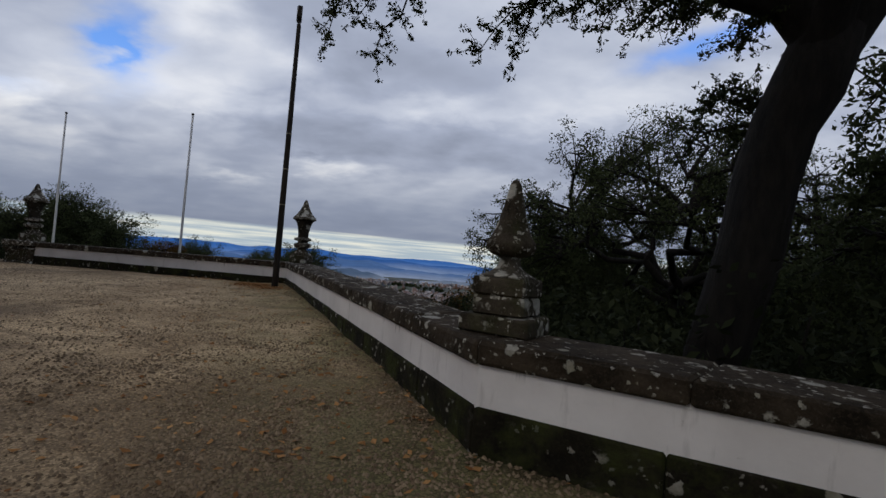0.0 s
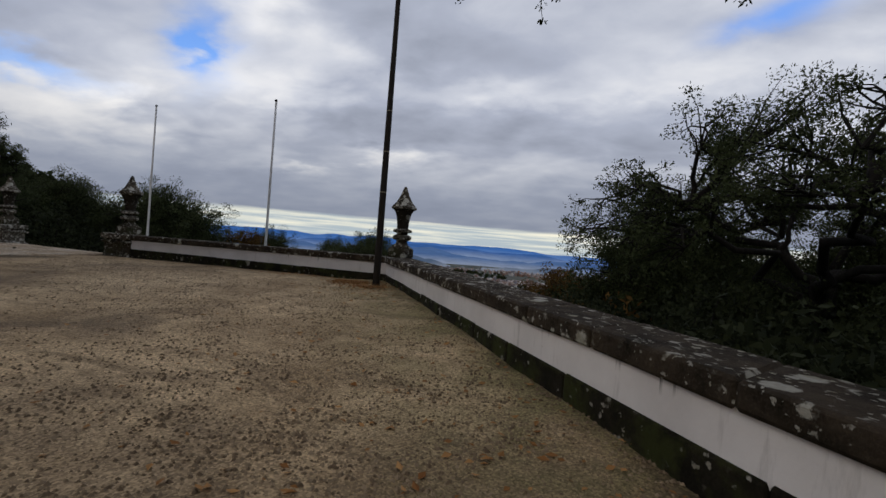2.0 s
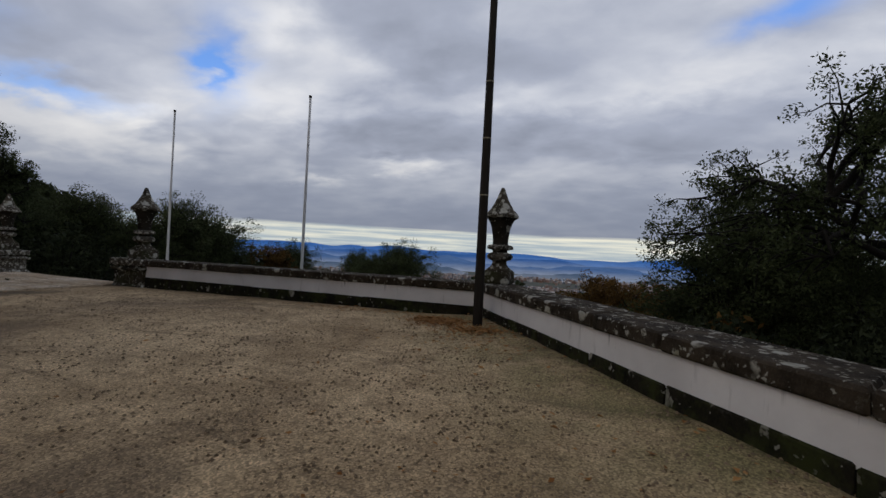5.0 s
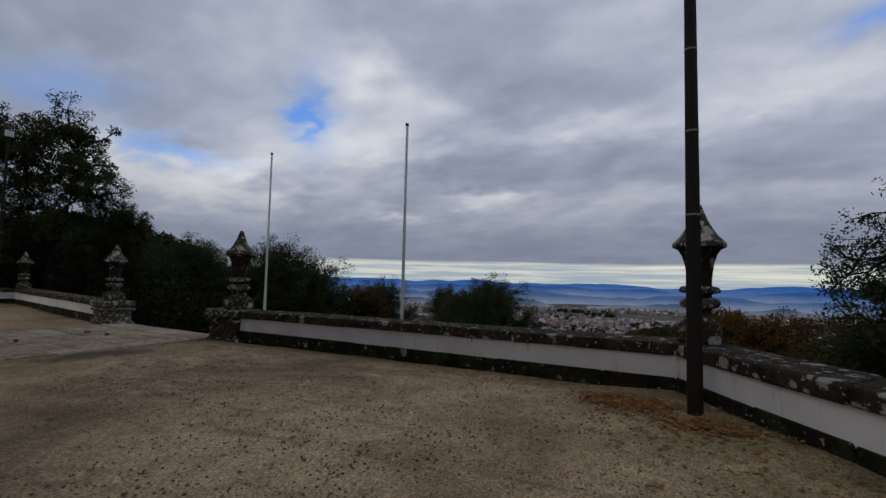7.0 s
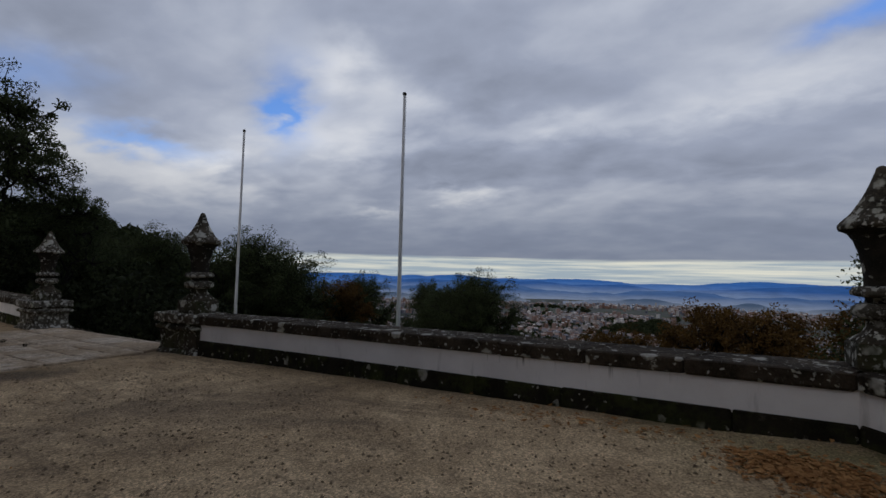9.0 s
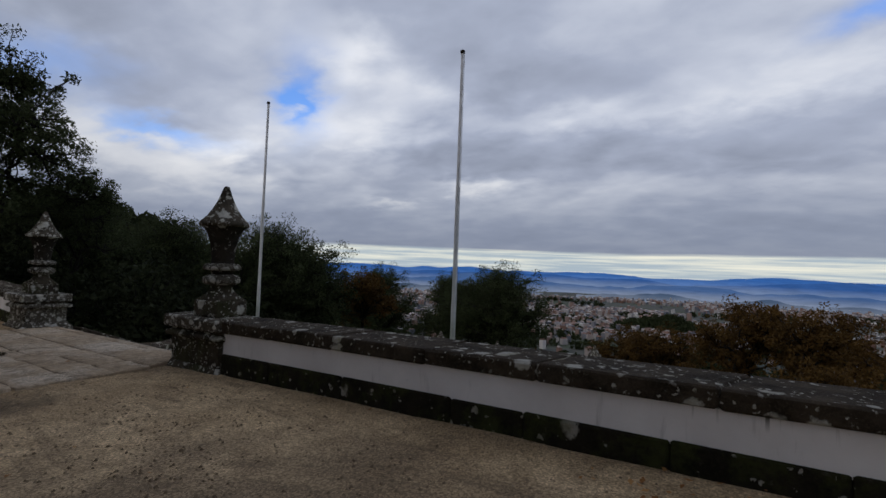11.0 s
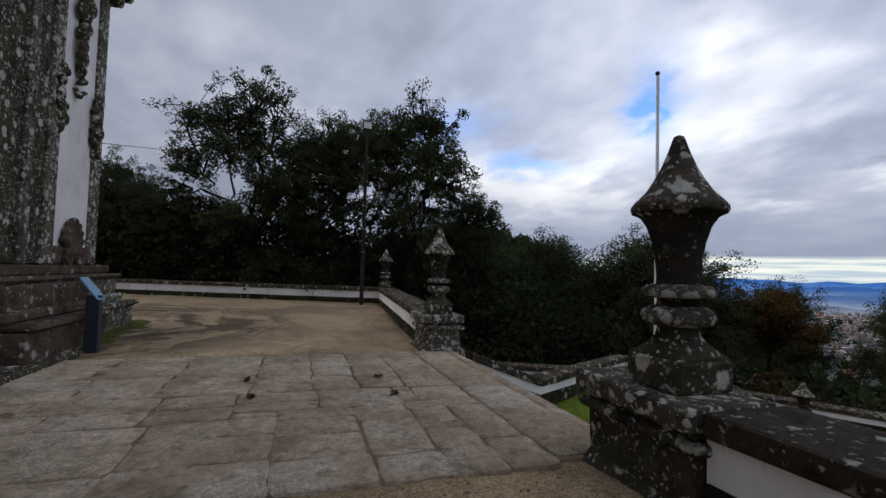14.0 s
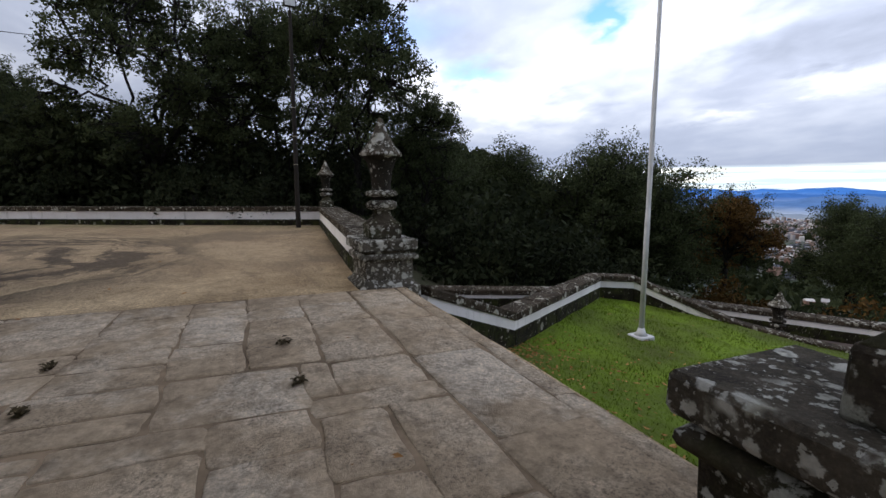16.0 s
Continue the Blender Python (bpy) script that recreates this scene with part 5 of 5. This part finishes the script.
# ---- church corner ----
def church():
    ob = thing("church", -20.75, 0, 0.1, "baroque church front in dark granite and white render", "church")
    g = -0.4
    part("body", block(-6.9, 6.9, -16, 4.72, g, 16, 0, 0.03), PLASTER, ob, "white rendered body")
    for sgn in (-1, 1):
        xs = lambda a, b: (min(sgn * a, sgn * b), max(sgn * a, sgn * b))
        part("white_panel", block(*xs(5.12, 6.95), 4.7, 4.90, 1.9, 9.5, 0, 0.01), PLASTER, ob, "white rendered panel")
        part("corner_strip", block(*xs(6.90, 7.32), 4.55, 4.98, 1.62, 12, 0.01, 0.03), STONE_PALE, ob, "granite corner strip")
        part("inner_strip", block(*xs(4.72, 5.14), 4.6, 5.02, 1.62, 12, 0.01, 0.03), STONE_PALE, ob, "granite strip beside the panel")
        part("pilaster", block(*xs(2.5, 4.74), 4.5, 4.94, 1.62, 12, 0.01, 0.03), STONE, ob, "dark granite pilaster")
        part("pilaster_rib", block(*xs(3.85, 4.10), 4.9, 5.06, 1.62, 12, 0.01, 0.03), STONE_PALE, ob)
        part("cornice", block(*xs(6.2, 7.75), 4.4, 5.35, 8.55, 8.75, 0.01, 0.05), STONE, ob)
        part("cornice", block(*xs(6.35, 7.55), 4.4, 5.22, 8.3, 8.548, 0.01, 0.05), STONE, ob)
        for wide, y1, z0, z1, bev, mat in ((7.75, 5.72, g, 0.62, 0.02, STONE_PALE), (7.86, 5.84, 0.622, 0.74, 0.05, STONE), (7.62, 5.52, 0.742, 0.92, 0.04, STONE_PALE), (7.50, 5.40, 0.922, 1.30, 0.02, STONE_PALE),
                                           (7.58, 5.50, 1.302, 1.42, 0.05, BROWN), (7.40, 5.26, 1.422, 1.62, 0.03, BROWN)):
            part("plinth_course", block(*xs(2.2, wide), 4.3, y1, z0, z1, 0.012, bev), mat, ob)
            if z1 < 1.35:
                part("plinth_course", block(*xs(2.1, 5.05), 4.3, y1 + 0.32, z0 + 0.003, z1 + 0.003, 0.012, bev), BROWN, ob)
        # carved ornaments: foot shield, scrolls and a hanging swag
        random.seed(12)

        def carving(px, pz, w, h, count, tip):
            bm = bmesh.new()
            for k in range(count):
                f = k / max(1, count - 1)
                zz = pz + h * (f - 0.5)
                ww = w * (1 - abs(f - tip) * 0.9)
                for q in range(2):
                    m = Matrix.Translation((sgn * (px + random.uniform(-0.5, 0.5) * ww), 4.95 + random.uniform(0.0, 0.10), zz)) @ Matrix.Rotation(random.uniform(0, 3), 4, "Y") @ Matrix.Diagonal((ww * 0.42, 0.10, h / count * 0.85, 1))
                    bmesh.ops.create_icosphere(bm, subdivisions=2, radius=1.0, matrix=m)
            for v in bm.verts:
                v.co += Vector((0.03, 0.03, 0.03)) * noise.noise(v.co * 9)
            return bm

        def fused(ob_part):
            mod = ob_part.modifiers.new("fuse", "REMESH")
            mod.mode, mod.voxel_size, mod.use_smooth_shade = "VOXEL", 0.028, True

        fused(part("carved_swag", carving(5.95, 6.75, 0.55, 2.6, 11, 0.9), STONE, ob, "carved hanging swag", True))
        fused(part("carved_scroll", carving(6.92, 4.95, 0.34, 1.25, 6, 0.5), STONE, ob, "carved scroll", True))
        fused(part("carved_scroll", carving(5.05, 5.05, 0.34, 1.25, 6, 0.5), STONE, ob, "carved scroll", True))
        shell = bmesh.new()
        for k in range(7):
            a = radians(-66 + 22 * k)
            reach = 0.62 - 0.14 * abs(k - 3) / 3
            tip = Vector((sgn * 6.0 + math.sin(a) * reach * 0.8, 5.0, 1.95 + math.cos(a) * reach))
            tube(shell, (sgn * 6.0, 5.02, 1.86), tip, 0.07, 0.10, 10)
            bmesh.ops.create_icosphere(shell, subdivisions=2, radius=0.105, matrix=Matrix.Translation(tip))
        for q in (-1, 1):
            for k in range(9):
                a = 0.75 * k
                r = 0.30 - 0.028 * k
                bmesh.ops.create_icosphere(shell, subdivisions=2, radius=0.085, matrix=Matrix.Translation((sgn * 6.0 + q * (0.36 - 0.5 * r + r * 0.6 * math.cos(a)), 5.03, 1.72 + r * 0.8 * math.sin(a))))
        fused(part("carved_shield", shell, BROWN, ob, "carved shell over the plinth", True))
        part("shield_base", block(*xs(5.16, 6.88), 4.6, 5.0, 1.622, 2.02, 0.01, 0.05), BROWN, ob)
    part("roof_cornice", block(-7.6, 7.6, 4.0, 5.5, 12.0, 12.6, 0, 0.08), STONE, ob)
    step = thing("stone_step", -20.75, 5.9, 0.0, "worn granite step along the church plinth", "step")
    part("tread", block(-3.4, 3.4, -0.5, 0.35, -0.3, 0.26, 0.01, 0.03), STONE, step)
    moss = floor_sheet("moss_patch", [(-24.7, 6.55), (-26.3, 6.6), (-28.2, 6.5), (-29.1, 6.0), (-29.0, 5.3), (-28.2, 5.0), (-24.7, 5.0)], lambda x, y: ground_z(x, y) + 0.06 - 0.10 * smooth_step(y + 0.25 * noise.noise((x * 2.2, 0, 0)), 5.75, 6.35), 0.12, MOSS, 0.3, 0.05)
    tagged(moss, "strip of green moss at the church foot", "moss")


church()
sign = thing("information_sign", -24.45, 6.28, ground_z(-24.45, 6.28), "slim dark sign post with a slanted blue panel", "sign", "", -12)
part("post", block(-0.05, 0.05, -0.10, 0.14, -0.1, 1.04, 0, 0.006), SLATE, sign)
tilt = block(-0.12, 0.12, -0.26, 0.26, -0.012, 0.012, 0, 0.004)
bmesh.ops.transform(tilt, matrix=pose(0, -0.02, 1.16, -50, 0, 0), verts=tilt.verts)
part("panel", tilt, BLUE, sign, "pale blue panel")
wire = new("overhead_wire")
tagged(wire, "thin black overhead wire between trees", "wire")
part("strand", tube(bmesh.new(), (-36, 2, 6.5), (-62, -30, 7.6), 0.012, 0.012, 5), IRON, wire)
wire2 = part("strand", tube(bmesh.new(), (-36, 2, 6.5), (-37.5, 10, 6.7), 0.012, 0.012, 5), IRON, wire)


# ---- litter ----
def scatter(name, label, category, mat, rows, seed, size, leafy):
    """Loose small things on the ground: rows of (x, y, sx, sy, count)."""
    rng = random.Random(seed)
    verts, faces = [], []
    for x, y, sx, sy, count in rows:
        for _ in range(count):
            px, py = rng.gauss(x, sx), rng.gauss(y, sy)
            if not inside((px, py), [(p[0], p[1] - 0.03) for p in TERRACE]) or (-24 < px < -18.1 and py < 12.9 and not leafy):
                continue
            s = size * rng.uniform(0.5, 1.5)
            z = ground_z(px, py) + 0.022 * noise.fractal((px * 0.9, py * 0.9, 0), 1.0, 2.0, 4) + (0.012 if leafy else -0.1 * s)
            i = len(verts)
            t = rng.uniform(0, 6.28)
            c, n = math.cos(t), math.sin(t)
            if leafy:
                up = [rng.uniform(-0.2, 0.5) * s for _ in range(4)]
                for (u, v), h in zip(((-1, 0), (0, -0.5), (1, 0), (0, 0.5)), up):
                    verts.append((px + s * (c * u - n * v), py + s * (n * u + c * v), z + max(0, h)))
                faces.append((i, i + 1, i + 2, i + 3))
            else:
                for u, v, h in ((-1, 0, 0), (0, -0.8, 0), (1, 0, 0), (0, 0.8, 0), (rng.uniform(-0.3, 0.3), rng.uniform(-0.3, 0.3), 0.8)):
                    verts.append((px + s * (c * u - n * v), py + s * (n * u + c * v), z + s * h))
                faces += [(i, i + 1, i + 4), (i + 1, i + 2, i + 4), (i + 2, i + 3, i + 4), (i + 3, i, i + 4)]
    tagged(from_arrays(name, verts, faces, mat), label, category, kind="stuff")


scatter("fallen_leaves", "rust-brown fallen leaves gathered by the lamp post", "leaves", LITTER, [(-7.95, 11.62, 0.24, 0.16, 1500), (-7.6, 11.35, 0.35, 0.2, 350), (-7.0, 10.98, 0.26, 0.16, 420), (-6.6, 10.6, 0.7, 0.6, 320), (-9.5, 12.0, 0.9, 0.2, 200), (-4, 7.2, 1.6, 2.0, 200), (-3, 5, 2.5, 2.5, 140), (-9, 8, 5, 3, 90),
                                                                                                         (-20.5, 11, 2.0, 1.5, 60), (-22, 8, 2.5, 2, 40), (-1.5, 3.5, 1.2, 1.2, 420)], 1, 0.032, True)
scatter("pebbles", "loose grey and tan pebbles on the gravel", "pebbles", PEBBLE, [(-1.2, 2.2, 1.3, 1.0, 7000), (-3.2, 4.0, 1.6, 1.4, 7000), (-6, 7, 2.6, 2.4, 6000), (-10, 9.2, 3.4, 2.0, 4000), (-15, 10.5, 2.2, 1.2, 1500), (-1.4, 2.6, 1.5, 0.9, 2500)], 2, 0.016, False)


def lawn_litter():
    """Brown leaves blown against the stair wall and over the lawn."""
    rng = random.Random(8)
    verts, faces = [], []
    for x, y, sx, sy, count in ((-24.5, 15.4, 0.35, 0.7, 260), (-23.6, 15.8, 1.2, 1.2, 160), (-21.5, 16.0, 1.8, 1.2, 160), (-22, 19, 3, 2.5, 90)):
        for _ in range(count):
            px, py = rng.gauss(x, sx), rng.gauss(y, sy)
            if not inside((px, py), LAWN) or py < 13.2:
                continue
            s, t, i = rng.uniform(0.025, 0.06), rng.uniform(0, 6.28), len(verts)
            c, n = math.cos(t), math.sin(t)
            z = lawn_z(px, py) + 0.05 * noise.fractal((px * 0.9, py * 0.9, 0), 1.0, 2.0, 4) + 0.015
            verts += [(px + s * (c * u - n * v), py + s * (n * u + c * v), z + h * s) for u, v, h in ((-1, 0, rng.random() * 0.5), (0, -0.5, 0), (1, 0, rng.random() * 0.5), (0, 0.5, 0))]
            faces.append((i, i + 1, i + 2, i + 3))
    tagged(from_arrays("lawn_leaves", verts, faces, LITTER), "brown leaves scattered on the lawn", "leaves", kind="stuff")


lawn_litter()


def weed_tuft(x, y, r, seed):
    """A flat tuft of dry weeds and leaves caught in a joint."""
    rng = random.Random(seed)
    ob = thing("weed_tuft", x, y, ground_z(x, y) + 0.025, "small dry brown weed tuft in a paving joint", "weed", "weed tufts")
    bm = bmesh.new()
    for _ in range(46):
        a, d, h = rng.uniform(0, 6.28), rng.uniform(0.1, 1.0) * r, rng.uniform(0.01, 0.06)
        p, w = Vector((d * math.cos(a), d * math.sin(a) * 0.7, h)), rng.uniform(0.008, 0.018)
        k = rng.uniform(0, 6.28)
        u, v = Vector((math.cos(k), math.sin(k), rng.uniform(-0.3, 0.8))) * w * 2, Vector((-math.sin(k), math.cos(k), rng.uniform(-0.3, 0.3))) * w
        bm.faces.new([bm.verts.new(q) for q in (p - u, p + v, p + u, p - v)])
    for _ in range(5):
        a = rng.uniform(0, 6.28)
        tube(bm, (0, 0, -0.02), (r * 0.6 * math.cos(a), r * 0.6 * math.sin(a), 0.05), 0.004, 0.002, 4)
    part("sprig", bm, WEED, ob)


for k, (x, y, r) in enumerate(((-20.47, 11.09, 0.085), (-21.58, 9.2, 0.11), (-21.5, 11.05, 0.11), (-20.64, 9.35, 0.07))):
    weed_tuft(x, y, r, k)


def grass_blades():
    """Short tufts over the part of the lawn that is looked down on."""
    rng = random.Random(15)
    outline = [(-24.2, 13.0), (-25.0, 15.3), (-28.7, 20.8), (-28.2, 22.2), (-26.2, 24.0), (-23.5, 25.7), (-20.0, 27.6), (-17, 26), (-17, 13.2)]
    verts, faces = [], []
    while len(faces) < 34000:
        x, y = rng.uniform(-28.7, -17), rng.uniform(13.2, 27.6)
        if not inside((x, y), outline):
            continue
        if noise.noise((x * 0.8, y * 0.8, 5)) < rng.uniform(-0.7, 0.1):
            continue
        z = lawn_z(x, y) + 0.05 * noise.fractal((x * 0.9, y * 0.9, 0), 1.0, 2.0, 4) - 0.01
        a, h, w = rng.uniform(0, 6.28), rng.uniform(0.03, 0.085), 0.008
        c, n = math.cos(a), math.sin(a)
        i = len(verts)
        verts += [(x - w * c, y - w * n, z), (x + w * c, y + w * n, z), (x + rng.uniform(-0.04, 0.04), y + rng.uniform(-0.04, 0.04), z + h)]
        faces.append((i, i + 1, i + 2))
    tagged(from_arrays("grass_blades", verts, faces, BLADE), "short bright green grass tufts on the lawn", "grass", kind="stuff")


grass_blades()


# ---- paving slabs of the opening, one by one ----
def paving():
    bed = floor_sheet("paving", [(-17.98, 5.7), (-23.62, 5.7), (-23.62, 12.93), (-18.10, 12.93)], lambda x, y: ground_z(x, y) + 0.022, 0.25, JOINT, 0.4, 0.010)
    tagged(bed, "worn granite paving slabs with earth-filled joints", "paving")
    rng = random.Random(6)

    def slab(x0, x1, y0, y1, lift):
        """One worn stone with a wavering outline and rounded edges."""
        corners = [(x0, y0), (x1, y0), (x1, y1), (x0, y1)]
        corners = [(x + rng.uniform(-0.022, 0.022), y + rng.uniform(-0.022, 0.022)) for x, y in corners]
        ring = []
        for (ax, ay), (bx, by) in zip(corners, corners[1:] + corners[:1]):
            for f in (0.0, 0.12, 0.37, 0.63, 0.88):
                w = 0.0 if f == 0 else 0.017
                ring.append((ax + (bx - ax) * f + rng.uniform(-w, w), ay + (by - ay) * f + rng.uniform(-w, w)))
        cx, cy = (x0 + x1) / 2, (y0 + y1) / 2
        inward = lambda x, y, d: (x + d * (1 if x < cx else -1), y + d * (1 if y < cy else -1))
        ring = [inward(x, y, 0.012) if k % 5 == 0 else (x, y) for k, (x, y) in enumerate(ring)]
        shrink = [inward(x, y, 0.010) for x, y in ring]
        tilt_x, tilt_y = rng.uniform(-0.008, 0.008), rng.uniform(-0.008, 0.008)
        top = lambda x, y: ground_z(x, y) + 0.030 + lift + (x - cx) * tilt_x + (y - cy) * tilt_y
        n = len(ring)
        verts = [(x, y, ground_z(x, y) - 0.1) for x, y in ring] + [(x, y, top(x, y) - 0.007) for x, y in ring]
        verts += [(x, y, top(x, y) + rng.uniform(-0.002, 0.003)) for x, y in shrink] + [(cx, cy, top(cx, cy) + 0.003)]
        faces = [(a * n + k, a * n + (k + 1) % n, (a + 1) * n + (k + 1) % n, (a + 1) * n + k) for a in (0, 1) for k in range(n)]
        faces += [(2 * n + k, 2 * n + (k + 1) % n, 3 * n) for k in range(n)]
        from_arrays("slab", verts, faces, SLAB, bed, True)

    def strip(y0, y1, cuts):
        """A band of slabs between two long joints, cut at the given x."""
        for a, b in zip(cuts, cuts[1:]):
            slab(b + 0.008, a - 0.008, y0 + 0.008, y1 - 0.008, rng.uniform(-0.003, 0.006))

    # the bands near the stairs, from the terrace side to the far side
    strip(11.60, 12.06, (-17.98, -18.70, -19.85))
    strip(11.13, 11.60, (-17.98, -18.52, -19.10, -19.85))
    strip(10.50, 11.13, (-17.98, -18.52, -19.48, -20.02))
    strip(9.68, 10.50, (-17.98, -18.58, -19.17, -19.69, -20.02))
    strip(11.13, 12.06, (-19.86, -20.15))
    strip(11.36, 12.06, (-20.16, -20.80, -21.35, -22.10, -22.85, -23.58))
    strip(10.72, 11.36, (-20.90, -21.48, -22.40, -22.95, -23.58))
    strip(10.14, 11.13, (-20.04, -20.88))
    strip(11.13, 11.36, (-20.16, -20.88))
    strip(10.09, 10.72, (-20.90, -21.75, -22.80, -23.58))
    strip(9.30, 10.09, (-20.90, -21.35, -21.78, -22.45, -22.95, -23.58))
    strip(9.20, 10.14, (-20.04, -20.40, -20.88))
    strip(8.36, 9.20, (-20.36, -20.88))
    strip(8.20, 9.30, (-20.90, -21.45, -21.95, -22.60, -23.58))
    strip(8.50, 9.68, (-17.98, -18.66, -19.32, -19.80))
    strip(8.36, 9.20, (-19.82, -20.34))
    strip(9.20, 9.68, (-19.82, -20.02))
    for x1, x0 in zip((-17.98, -18.62, -19.30, -19.80, -20.36, -20.89, -21.45, -22.05, -22.60, -23.10), (-18.62, -19.30, -19.80, -20.36, -20.89, -21.45, -22.05, -22.60, -23.10, -23.58)):
        y = 8.50 if x1 > -19.5 else 8.36 if x1 > -20.6 else 8.20
        while y > 5.9:
            l = rng.uniform(0.8, 1.5)
            if y - l < 6.2:
                l = y - 5.75
            slab(x0 + 0.008, x1 - 0.008, y - l + 0.008, y - 0.008, rng.uniform(-0.003, 0.006))
            y -= l
    # the smooth border and the kerb along the drop
    x = -18.14
    for l in (1.05, 1.5, 1.2, 1.6):
        slab(x - l + 0.006, x - 0.006, 12.08, 12.745, rng.uniform(0.002, 0.006))
        x -= l
    x = -18.14
    for l in (1.4, 1.3, 1.5, 1.2):
        slab(x - l + 0.006, x - 0.006, 12.757, 12.925, rng.uniform(-0.004, 0.0))
        x -= l


paving()
